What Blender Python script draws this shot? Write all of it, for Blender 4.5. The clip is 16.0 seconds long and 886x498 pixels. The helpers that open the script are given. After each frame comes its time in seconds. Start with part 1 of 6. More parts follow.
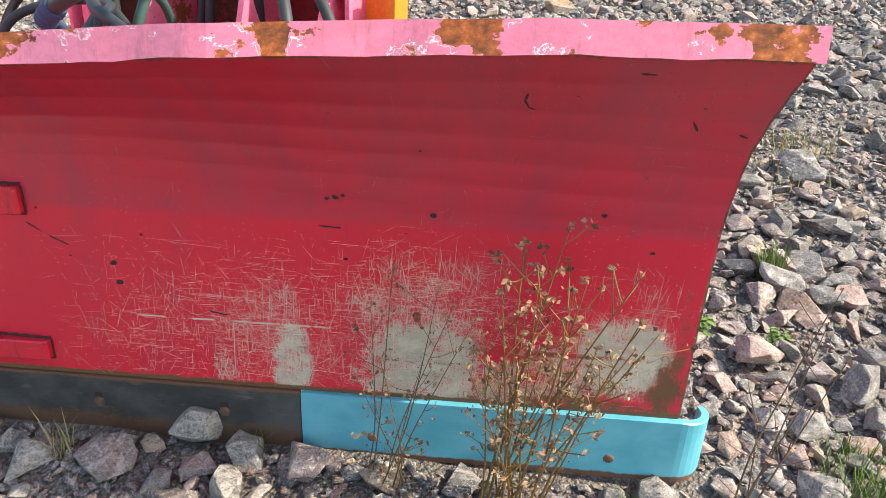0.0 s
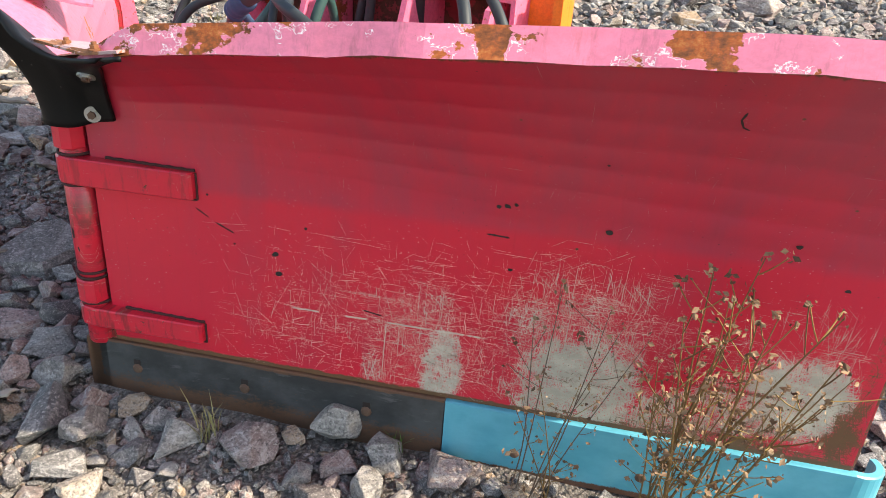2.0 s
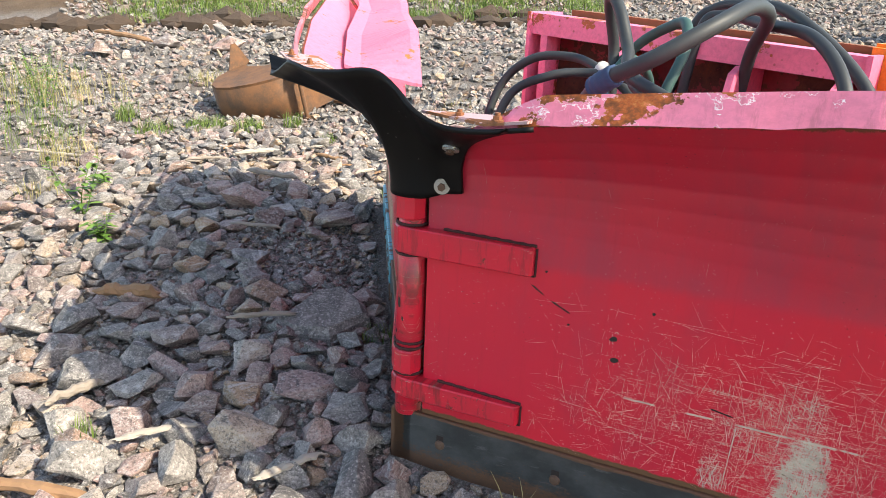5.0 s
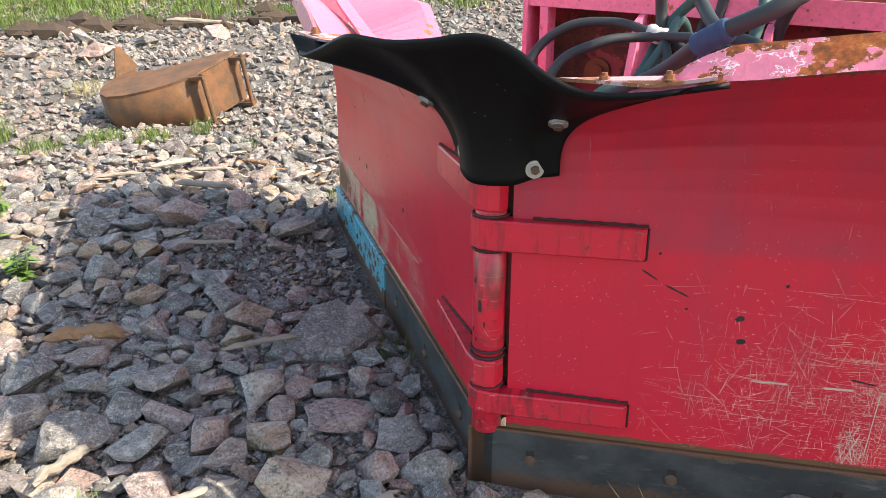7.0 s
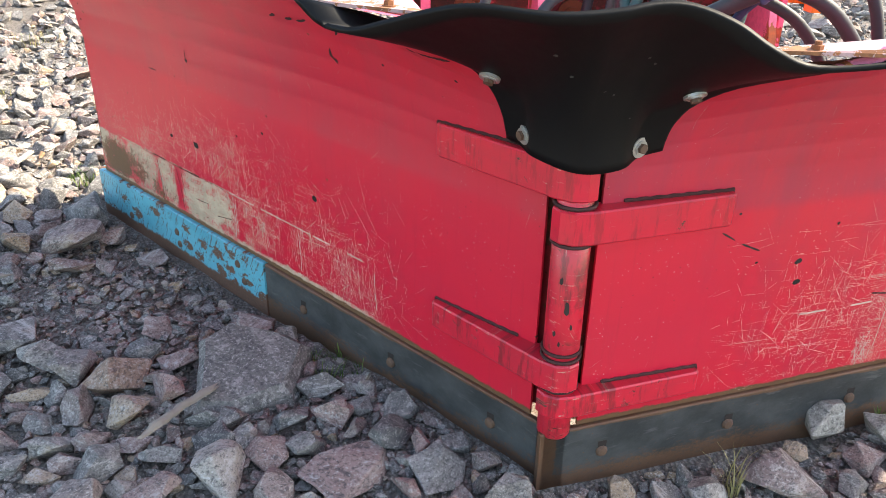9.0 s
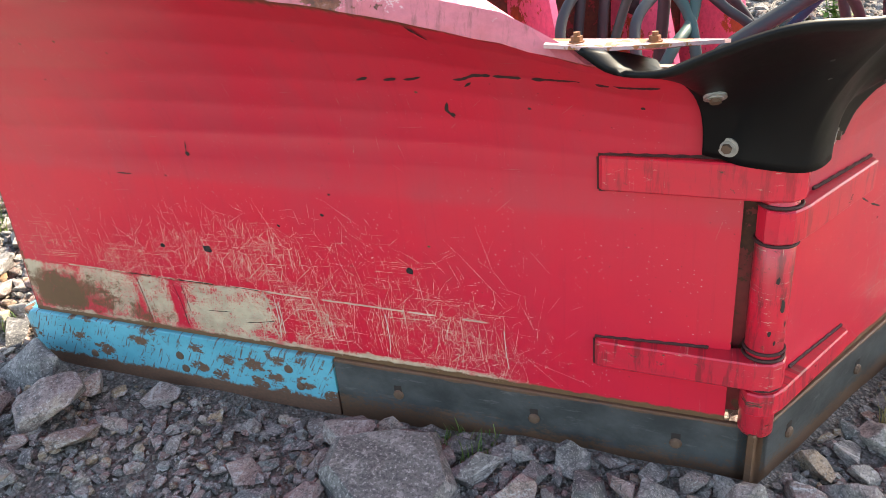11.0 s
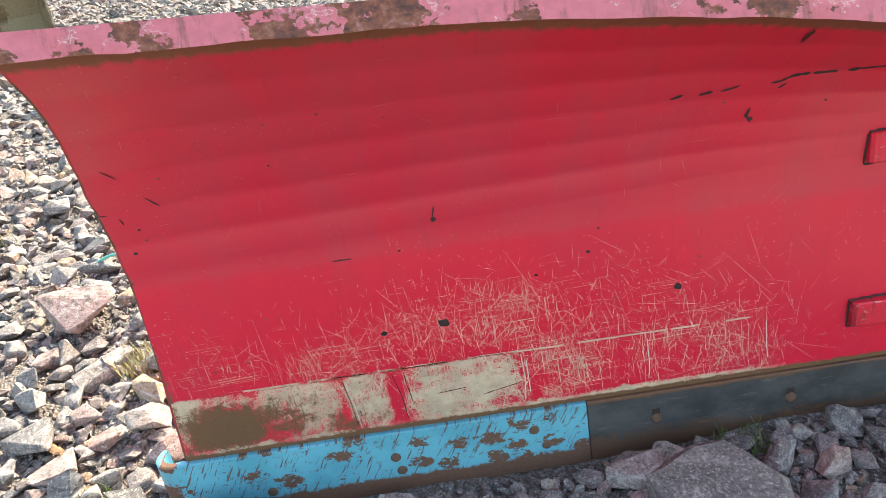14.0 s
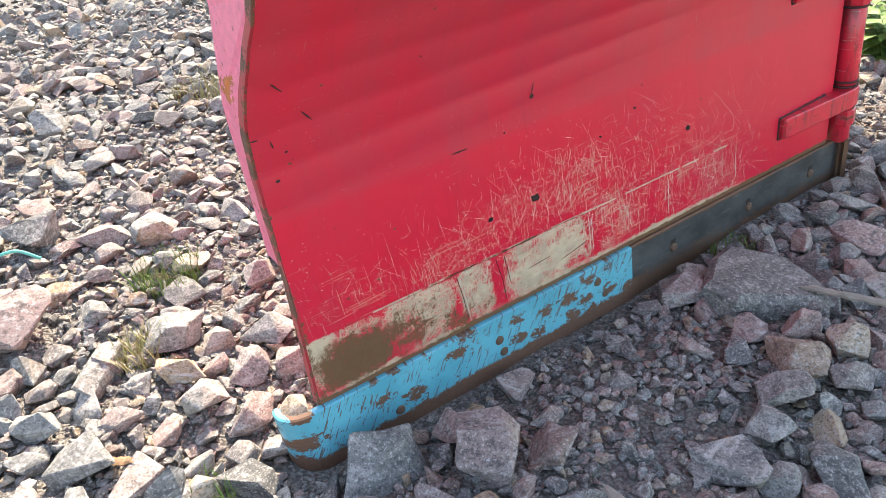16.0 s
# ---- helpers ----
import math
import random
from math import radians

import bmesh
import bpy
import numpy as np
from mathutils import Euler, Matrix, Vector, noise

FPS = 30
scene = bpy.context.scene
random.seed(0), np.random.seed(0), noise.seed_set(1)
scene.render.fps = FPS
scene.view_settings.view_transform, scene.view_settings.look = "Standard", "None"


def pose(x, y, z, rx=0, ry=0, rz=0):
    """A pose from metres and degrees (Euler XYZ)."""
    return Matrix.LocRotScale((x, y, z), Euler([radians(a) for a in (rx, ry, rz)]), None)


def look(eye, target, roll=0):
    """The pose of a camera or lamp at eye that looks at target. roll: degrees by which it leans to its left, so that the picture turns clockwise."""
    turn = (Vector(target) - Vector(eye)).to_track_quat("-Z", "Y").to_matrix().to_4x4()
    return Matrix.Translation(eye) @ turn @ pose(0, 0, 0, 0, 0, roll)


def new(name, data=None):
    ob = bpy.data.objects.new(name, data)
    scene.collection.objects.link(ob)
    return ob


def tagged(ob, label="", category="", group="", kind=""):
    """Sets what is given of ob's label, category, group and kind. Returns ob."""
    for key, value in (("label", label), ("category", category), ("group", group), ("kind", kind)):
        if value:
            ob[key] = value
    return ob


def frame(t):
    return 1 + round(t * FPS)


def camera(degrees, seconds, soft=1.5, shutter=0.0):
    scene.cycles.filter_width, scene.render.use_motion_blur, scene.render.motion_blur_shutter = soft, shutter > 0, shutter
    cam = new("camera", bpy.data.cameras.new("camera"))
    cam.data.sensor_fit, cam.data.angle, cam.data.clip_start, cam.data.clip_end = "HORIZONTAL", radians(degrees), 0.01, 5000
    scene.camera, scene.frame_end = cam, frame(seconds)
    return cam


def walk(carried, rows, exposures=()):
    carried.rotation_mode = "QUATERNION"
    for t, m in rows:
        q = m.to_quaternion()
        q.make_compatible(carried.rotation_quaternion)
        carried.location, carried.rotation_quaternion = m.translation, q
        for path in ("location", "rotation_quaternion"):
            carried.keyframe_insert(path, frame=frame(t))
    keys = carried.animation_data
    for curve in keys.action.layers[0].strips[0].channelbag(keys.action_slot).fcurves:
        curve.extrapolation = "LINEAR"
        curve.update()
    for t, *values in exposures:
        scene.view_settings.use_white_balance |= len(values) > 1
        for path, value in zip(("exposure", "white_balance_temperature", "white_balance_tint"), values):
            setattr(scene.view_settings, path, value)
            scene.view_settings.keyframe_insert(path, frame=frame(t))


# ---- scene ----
cam = camera(62.4, 16.0, 0.8)
PATH = [
    (0, (0.209, -0.179, 1.451), (0.792, 1.534, 0.598), 2.5),
    (0.5, (0.152, -0.148, 1.458), (0.712, 1.57, 0.6), 3.1),
    (1, (0.108, -0.125, 1.447), (0.625, 1.608, 0.593), 3.6),
    (1.5, (0.056, -0.093, 1.439), (0.515, 1.657, 0.586), 3.9),
    (2, (0.017, -0.073, 1.434), (0.393, 1.696, 0.58), 4.1),
    (2.5, (-0.025, -0.07, 1.425), (0.255, 1.719, 0.577), 4.1),
    (3, (-0.062, -0.069, 1.418), (0.105, 1.741, 0.584), 3.9),
    (3.5, (-0.141, -0.045, 1.408), (-0.095, 1.788, 0.608), 3.5),
    (4, (-0.283, 0.011, 1.404), (-0.363, 1.865, 0.659), 2.8),
    (4.2, (-0.317, 0.022, 1.397), (-0.439, 1.888, 0.686), 2.5),
    (6.3, (-0.69, 0.114, 1.307), (-0.507, 2.0, 0.666), 1.3),
    (6.5, (-0.756, 0.137, 1.299), (-0.53, 2.015, 0.649), 1.0),
    (7, (-0.946, 0.307, 1.264), (-0.655, 2.174, 0.608), 0.1),
    (7.5, (-1.19, 0.573, 1.318), (-0.787, 2.447, 0.747), -0.6),
    (8, (-1.392, 0.75, 1.263), (-0.686, 2.483, 0.558), 0.8),
    (8.2, (-1.483, 0.812, 1.277), (-0.643, 2.45, 0.495), 1.0),
    (10.3, (-1.848, 1.579, 1.353), (-0.418, 2.682, 0.494), -3.0),
    (10.5, (-1.918, 1.681, 1.344), (-0.445, 2.719, 0.478), -4.1),
    (11, (-2.107, 1.877, 1.393), (-0.535, 2.766, 0.535), -5.8),
    (11.5, (-2.166, 2.073, 1.4), (-0.531, 2.883, 0.581), -6.6),
    (12, (-2.204, 2.342, 1.437), (-0.512, 3.08, 0.668), -6.9),
    (12.5, (-2.241, 2.521, 1.431), (-0.496, 3.142, 0.676), -7.3),
    (13, (-2.343, 2.808, 1.455), (-0.555, 3.284, 0.695), -8.3),
    (13.5, (-2.388, 2.982, 1.502), (-0.577, 3.311, 0.72), -8.9),
    (14, (-2.382, 3.167, 1.49), (-0.567, 3.367, 0.674), -9.7),
    (14.5, (-2.36, 3.452, 1.531), (-0.558, 3.556, 0.669), -10.3),
    (15, (-2.342, 3.683, 1.518), (-0.568, 3.605, 0.598), -10.6),
    (15.5, (-2.39, 3.987, 1.55), (-0.684, 3.655, 0.56), -10.6),
    (16, (-2.302, 4.211, 1.528), (-0.707, 3.623, 0.474), -10.8),
]
walk(cam, [(t, look(eye, target, roll)) for t, eye, target, roll in PATH],
     [(0, 1.56, 7500, 8), (4.2, 1.54, 7450, 8), (7.2, 1.62, 7450, 8), (8.2, 1.95, 7450, 8), (10.3, 2.30, 8100, 8), (13, 2.28, 8100, 8), (16, 2.32, 7800, 8)])

# ---- world, sun, exposure ----
SUN_AZ, SUN_EL = radians(-26.6), radians(42.3)
sun_dir = Vector((math.cos(SUN_EL) * math.cos(SUN_AZ), math.cos(SUN_EL) * math.sin(SUN_AZ), math.sin(SUN_EL)))
world = bpy.data.worlds.new("sky")
scene.world = world
world.use_nodes = True
wn, wl = world.node_tree.nodes, world.node_tree.links
sky = wn.new("ShaderNodeTexSky")
sky.sky_type, sky.sun_disc = "NISHITA", False
sky.sun_elevation, sky.sun_rotation = SUN_EL, math.pi / 2 - SUN_AZ
wn["Background"].inputs["Strength"].default_value = 0.15
wl.new(sky.outputs[0], wn["Background"].inputs["Color"])
sun = new("sun", bpy.data.lights.new("sun", "SUN"))
sun.data.energy, sun.data.angle, sun.data.color = 3.15, radians(0.6), (1.0, 0.95, 0.87)
sun.matrix_world = look(sun_dir * 30, (0, 0, 0))


# ---- materials ----
def mat(name):
    m = bpy.data.materials.new(name)
    m.use_nodes = True
    return m, m.node_tree.nodes, m.node_tree.links, m.node_tree.nodes["Principled BSDF"]


class Net:
    """A short hand for node trees."""

    def __init__(self, name):
        self.m, self.n, self.l, self.b = mat(name)

    def put(self, socket, value):
        if hasattr(value, "is_output"):
            self.l.new(value, socket)
        else:
            socket.default_value = value

    def coords(self, kind="Object"):
        return self.n.new("ShaderNodeTexCoord").outputs[kind]

    def attr(self, name):
        a = self.n.new("ShaderNodeAttribute")
        a.attribute_name = name
        return a.outputs["Vector"]

    def island(self):
        return self.n.new("ShaderNodeNewGeometry").outputs["Random Per Island"]

    def random(self):
        return self.n.new("ShaderNodeObjectInfo").outputs["Random"]

    def scaled(self, v, s=(1, 1, 1), turn=(0, 0, 0), move=(0, 0, 0)):
        k = self.n.new("ShaderNodeMapping")
        self.l.new(v, k.inputs[0])
        k.inputs["Scale"].default_value, k.inputs["Rotation"].default_value, k.inputs["Location"].default_value = s, turn, move
        return k.outputs[0]

    def noise(self, v, scale, detail=4.0, rough=0.6):
        k = self.n.new("ShaderNodeTexNoise")
        self.l.new(v, k.inputs["Vector"])
        k.inputs["Scale"].default_value, k.inputs["Detail"].default_value, k.inputs["Roughness"].default_value = scale, detail, rough
        return k.outputs["Fac"]

    def voronoi(self, v, scale, feature="F1", out="Distance"):
        k = self.n.new("ShaderNodeTexVoronoi")
        k.feature = feature
        self.l.new(v, k.inputs["Vector"])
        k.inputs["Scale"].default_value = scale
        return k.outputs[out]

    def ramp(self, fac, *stops):
        k = self.n.new("ShaderNodeValToRGB")
        self.l.new(fac, k.inputs[0])
        e = k.color_ramp.elements
        while len(e) < len(stops):
            e.new(0.5)
        for el, (p, c) in zip(e, stops):
            el.position, el.color = p, (c if not isinstance(c, (int, float)) else (c, c, c)) + (1,) if not isinstance(c, (int, float)) else (c, c, c, 1)
        return k.outputs[0]

    def step(self, v, lo, hi, a=0.0, b=1.0):
        k = self.n.new("ShaderNodeMapRange")
        k.interpolation_type = "SMOOTHSTEP"
        self.put(k.inputs[0], v)
        for i, x in enumerate((lo, hi, a, b)):
            self.put(k.inputs[1 + i], x)
        return k.outputs[0]

    def math(self, op, a, b=0.0, c=0.0):
        k = self.n.new("ShaderNodeMath")
        k.operation = op
        for i, x in enumerate((a, b, c)):
            self.put(k.inputs[i], x)
        return k.outputs[0]

    def times(self, a, b):
        return self.math("MULTIPLY", a, b)

    def plus(self, a, b):
        return self.math("ADD", a, b)

    def most(self, *values):
        out = values[0]
        for v in values[1:]:
            out = self.math("MAXIMUM", out, v)
        return out

    def parts(self, v):
        k = self.n.new("ShaderNodeSeparateXYZ")
        self.l.new(v, k.inputs[0])
        return k.outputs

    def mix(self, fac, a, b):
        k = self.n.new("ShaderNodeMix")
        k.data_type = "RGBA"
        self.put(k.inputs["Factor"], fac)
        for socket, c in ((k.inputs[6], a), (k.inputs[7], b)):
            self.put(socket, c if hasattr(c, "is_output") else (*c, 1))
        return k.outputs[2]

    def done(self, colour, rough=0.5, height=None, bump=0.3, distance=0.002, metal=0.0, spec=0.5):
        self.put(self.b.inputs["Base Color"], colour if hasattr(colour, "is_output") else (*colour, 1))
        self.put(self.b.inputs["Roughness"], rough)
        self.put(self.b.inputs["Metallic"], metal)
        self.put(self.b.inputs["Specular IOR Level"], spec)
        if height is not None:
            k = self.n.new("ShaderNodeBump")
            k.inputs["Strength"].default_value, k.inputs["Distance"].default_value = bump, distance
            self.l.new(height, k.inputs["Height"])
            self.l.new(k.outputs[0], self.b.inputs["Normal"])
        return self.m


RED, PINK = (0.60, 0.014, 0.038), (0.76, 0.16, 0.25)
RUST, DARKRUST, PRIMER = (0.30, 0.09, 0.025), (0.075, 0.035, 0.018), (0.40, 0.40, 0.32)


def strokes_of(k, v, seed, fine=1.0):
    """Fine straight strokes along, up and across: a value round 0.5 that peaks in thin lines."""
    out = None
    for turn, scale in ((0.05, (3, 400, 1)), (0.04, (370, 4, 1)), (0.30, (380, 4, 1)), (-0.28, (380, 4, 1)), (0.75, (4, 370, 1)), (-0.55, (4, 370, 1))):
        w = k.scaled(k.scaled(v, (1, 1, 1), (0, 0, turn), (seed * 1.7 + turn * 9, turn * 5, 0)), tuple(c * fine for c in scale))
        one = k.noise(w, 1.7, 2, 0.5)
        out = one if out is None else k.most(out, k.plus(one, -0.02 if abs(turn) > 0.2 else 0.0))
    return k.plus(k.times(k.math("SUBTRACT", out, 0.62), 4.5), 0.5)


def ellipse(k, u, h, spot, power):
    """How deep a point lies inside a soft oval (u, h, half width, half height): 1 in its middle, 0 at its rim, below 0 outside."""
    pu, ph, du, dh = spot
    a = k.math("ABSOLUTE", k.math("DIVIDE", k.math("SUBTRACT", u, pu), du))
    b = k.math("ABSOLUTE", k.math("DIVIDE", k.math("SUBTRACT", h, ph), dh))
    return k.math("SUBTRACT", 1.0, k.plus(k.math("POWER", a, power), k.math("POWER", b, power)))


def board_paint(name, seed, primer, patches, scuffed, rustspots, seams, ceiling, brow, dust_shade):
    """Red plough paint. patches: ovals worn to the primer; scuffed: ovals of crossed fine scratches; rustspots; seams: worn lines (u0, u1, h)."""
    k = Net(name)
    v = k.attr("board")
    u, h, n = k.parts(v)
    big = k.noise(k.scaled(v, (1, 1, 1), (0, 0, 0), (seed, 0, 0)), 2.2, 5)
    fine = k.noise(v, 90, 6, 0.7)
    ragged = k.noise(k.scaled(v, (1.0, 0.7, 1)), 22, 8, 0.75)
    streak = k.noise(k.scaled(v, (30, 1.2, 1)), 2.0, 5, 0.7)
    colour = k.mix(k.step(big, 0.35, 0.7), RED, (0.55, 0.013, 0.040))
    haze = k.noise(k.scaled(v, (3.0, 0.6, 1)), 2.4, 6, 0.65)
    # duller tone above the bend: dust, with the curl's shade and sheen coloured in
    colour = k.mix(k.times(k.step(h, 0.490, 0.525), k.step(haze, 0.3, 0.7, 0.30, 0.85)), colour, dust_shade)
    colour = k.mix(k.step(haze, 0.45, 0.75, 0.0, 0.35), colour, dust_shade)
    colour = k.mix(k.times(k.step(fine, 0.55, 0.75), 0.15), colour, (0.62, 0.03, 0.06))
    colour = k.mix(k.times(k.step(streak, 0.52, 0.75), 0.2), colour, (0.33, 0.012, 0.03))
    # wear: thin strokes along, up and across the board, the denser the deeper inside a worn oval
    strokes = strokes_of(k, v, seed)
    wear = 0.0
    for spot in scuffed:
        wear = k.most(wear, k.times(k.step(ellipse(k, u, h, spot[:4], 2.0), -0.8, 0.9), spot[4]))
    for spot in patches:
        one = k.times(k.step(k.plus(ellipse(k, u, h, spot[:4], 2.2), k.times(k.math("SUBTRACT", ragged, 0.5), 2.4)), -1.1, 0.85), spot[4])
        if ceiling:
            one = k.times(one, k.step(k.plus(h, k.times(k.math("SUBTRACT", ragged, 0.5), 0.02)), ceiling + 0.006, ceiling - 0.004, 0.25, 1.0))
        wear = k.most(wear, one)
    wear = k.times(wear, k.step(k.noise(k.scaled(v, (1, 1, 1), (0, 0, 0), (seed + 9, 3, 0)), 7.0, 4, 0.65), 0.25, 0.62, 0.55, 1.08))
    bare = k.step(k.plus(k.times(wear, 1.25), strokes), 1.17, 1.27)
    for u0, u1, at in seams:
        line = k.math("ABSOLUTE", k.math("SUBTRACT", k.plus(h, k.times(k.math("SUBTRACT", ragged, 0.5), 0.006)), at))
        line = k.times(k.step(line, 0.0035, 0.0015), k.times(k.step(u, u0, u0 + 0.02), k.step(u, u1, u1 - 0.02)))
        bare = k.most(bare, k.times(line, k.step(k.noise(k.scaled(v, (12, 1, 1)), 1.5, 3), 0.42, 0.5)))
    if ceiling:
        foot = k.step(k.plus(h, k.times(k.math("SUBTRACT", ragged, 0.5), 0.07)), 0.026, 0.018)
        foot = k.times(foot, k.step(u, 0.46, 0.56))
        bare = k.most(bare, k.times(foot, k.step(k.noise(k.scaled(v, (1, 0.2, 1), (0, 0, 0), (seed, 0, 0)), 5, 3), 0.40, 0.50, 0.15, 0.9)))
    grime = k.noise(k.scaled(v, (1, 1, 1), (0, 0, 0), (4, 1, 0)), 14, 6, 0.7)
    under = k.mix(k.step(grime, 0.35, 0.65), tuple(c * 0.82 for c in primer), tuple(c * 1.12 for c in primer))
    colour = k.mix(k.times(bare, 0.93), colour, under)
    # rust: the lower rim, corners, thin cracks in the bare primer
    rust = k.step(k.plus(k.step(h, 0.030, 0.0, 0, 0.50), k.times(ragged, 0.6)), 0.52, 0.66)
    for spot in rustspots:
        rust = k.most(rust, k.step(k.plus(k.times(ellipse(k, u, h, spot[:4], 2.0), 0.4 * spot[4]), k.plus(k.times(k.math("SUBTRACT", ragged, 0.5), 2.3), k.times(k.math("SUBTRACT", strokes, 0.5), 0.65))), 0.10, 0.26))
    crack = k.noise(k.scaled(k.scaled(v, (1, 1, 1), (0, 0, 0.35), (seed + 5, 0, 0)), (16, 60, 1)), 1.6, 4, 0.75)
    rust = k.most(rust, k.times(k.step(crack, 0.63, 0.67), k.step(wear, 0.55, 0.8, 0.0, 0.8)))
    brush = k.noise(k.scaled(v, (5.0, 1.0, 1)), 11, 7, 0.75)
    # brown band at the upper edge: rust, with the lip's shadow painted in
    rust = k.most(rust, k.times(k.step(k.plus(n, k.times(k.math("SUBTRACT", brush, 0.5), 0.03)), brow, brow * 0.55), 0.9))
    dots = k.times(k.step(k.voronoi(v, 62), 0.13, 0.09), k.step(k.noise(v, 6, 3), 0.46, 0.6))
    colour = k.mix(k.times(dots, k.step(h, 0.62, 0.3, 0.25, 0.9)), colour, (0.55, 0.42, 0.36))
    chips = k.step(k.voronoi(k.scaled(v, (1, 1, 1), (0, 0, 0), (seed, seed, 0)), 9), 0.045, 0.03)
    rust = k.most(rust, k.times(chips, k.step(k.noise(v, 5, 2), 0.45, 0.5)))
    colour = k.mix(rust, colour, k.mix(ragged, DARKRUST, (0.17, 0.085, 0.035)))
    rough = k.plus(k.times(k.most(bare, rust), 0.3), k.plus(0.26, k.times(big, 0.14)))
    pits = k.step(k.voronoi(k.scaled(v, (1, 1, 1), (0, 0, 0), (seed, 0, 0)), 34), 0.075, 0.045)
    pits = k.times(pits, k.step(k.noise(v, 3.3, 3), 0.44, 0.56))
    colour = k.mix(k.times(pits, 0.8), colour, (0.06, 0.015, 0.015))
    relief = k.plus(k.times(k.most(bare, rust), -0.6), k.plus(k.times(fine, 0.25), k.times(big, 0.9)))
    return k.done(colour, rough, relief, 0.3, 0.0014)


def chipped_paint(name, paint, under, amount, scale=7.0, edge=None, coords="Object", rough=0.45, white=None):
    """Paint over rusty steel, with flaked patches. amount: share that has come off."""
    k = Net(name)
    v = k.coords(coords) if coords == "Object" else k.attr(coords)
    big = k.noise(v, scale, 6, 0.65)
    fine = k.noise(v, scale * 11, 6, 0.7)
    off = k.step(k.plus(big, k.times(k.math("SUBTRACT", fine, 0.5), 0.22)), 0.69 - amount * 0.42, 0.71 - amount * 0.42)
    colour = k.mix(k.step(fine, 0.35, 0.7), paint, tuple(c * 0.8 for c in paint))
    if white:
        rim = k.step(k.plus(big, k.times(k.math("SUBTRACT", fine, 0.5), 0.16)), 0.682 - amount * 0.42, 0.692 - amount * 0.42)
        colour = k.mix(k.times(rim, k.step(k.noise(v, scale * 1.7, 2), 0.5, 0.55)), colour, white)
    rustcol = k.ramp(k.noise(v, scale * 4, 7, 0.75), (0.30, tuple(c * 0.35 for c in under)), (0.47, under), (0.56, tuple(min(1, c * 1.25) for c in under)), (0.66, tuple(min(1, c * q) for c, q in zip(under, (1.75, 1.5, 1.1)))))
    colour = k.mix(off, colour, rustcol)
    specks = k.step(k.voronoi(v, scale * 6), 0.16, 0.08)
    colour = k.mix(k.times(specks, k.step(big, 0.4, 0.6)), colour, tuple(c * 0.6 for c in under))
    return k.done(colour, k.plus(rough, k.times(off, 0.35)), k.plus(k.times(off, -0.8), k.times(fine, 0.4)), 0.35, 0.0015)


def plain(name, colour, rough=0.6, scale=30, spread=0.35, bump=0.3, distance=0.002, metal=0.0, spec=0.5):
    k = Net(name)
    v = k.coords()
    a, b = k.noise(v, scale, 6, 0.7), k.noise(v, scale * 0.13, 3)
    c = k.mix(k.plus(k.times(a, 0.6), k.times(b, 0.4)), tuple(x * (1 - spread) for x in colour), tuple(min(1, x * (1 + spread)) for x in colour))
    return k.done(c, k.plus(rough - 0.08, k.times(a, 0.16)), a, bump, distance, metal, spec)


def stone_paint(name, per_island, size=1.0, gain=1.0):
    k = Net(name)
    v = k.scaled(k.coords(), (size, size, size))
    r = k.island() if per_island else k.random()
    w = k.math("FRACT", k.times(r, 17.3))
    tones = ((0.0, (0.088, 0.083, 0.080)), (0.16, (0.18, 0.166, 0.152)), (0.30, (0.105, 0.100, 0.096)), (0.44, (0.215, 0.158, 0.142)), (0.56, (0.25, 0.160, 0.138)),
             (0.68, (0.150, 0.140, 0.130)), (0.80, (0.255, 0.230, 0.205)), (0.90, (0.28, 0.19, 0.115)), (0.96, (0.175, 0.118, 0.10)), (1.0, (0.078, 0.074, 0.073)))
    base = k.ramp(r, *[(p, tuple(min(0.6, q * gain) for q in t)) for p, t in tones])
    bands = k.noise(k.scaled(v, (16, 6, 60), (0.5, 0.9, 0.3)), 1.7, 7, 0.75)
    speck, mott = k.noise(v, 170, 3, 0.8), k.noise(v, 38, 6, 0.75)
    patch = k.noise(v, 11, 4)
    c = k.mix(k.times(k.step(bands, 0.50, 0.64), k.step(w, 0.2, 0.8, 0.3, 0.85)), base, (0.45, 0.415, 0.385))
    c = k.mix(k.times(k.step(bands, 0.46, 0.36), 0.65), c, (0.05, 0.049, 0.05))
    c = k.mix(k.times(k.step(mott, 0.54, 0.64), 0.5), c, (0.45, 0.41, 0.38))
    c = k.mix(k.times(k.step(mott, 0.46, 0.37), 0.6), c, (0.055, 0.054, 0.053))
    c = k.mix(k.times(k.step(speck, 0.56, 0.64), 0.6), c, (0.51, 0.475, 0.44))
    c = k.mix(k.times(k.step(speck, 0.45, 0.38), 0.65), c, (0.05, 0.05, 0.05))
    c = k.mix(k.times(k.step(patch, 0.55, 0.75), k.step(w, 0.45, 0.95, 0.0, 0.6)), c, (0.34, 0.23, 0.13))
    return k.done(c, 0.85, k.plus(k.times(speck, 0.25), k.plus(k.times(bands, 0.5), k.times(mott, 0.6))), 1.0, 0.007, 0.0, 0.3)


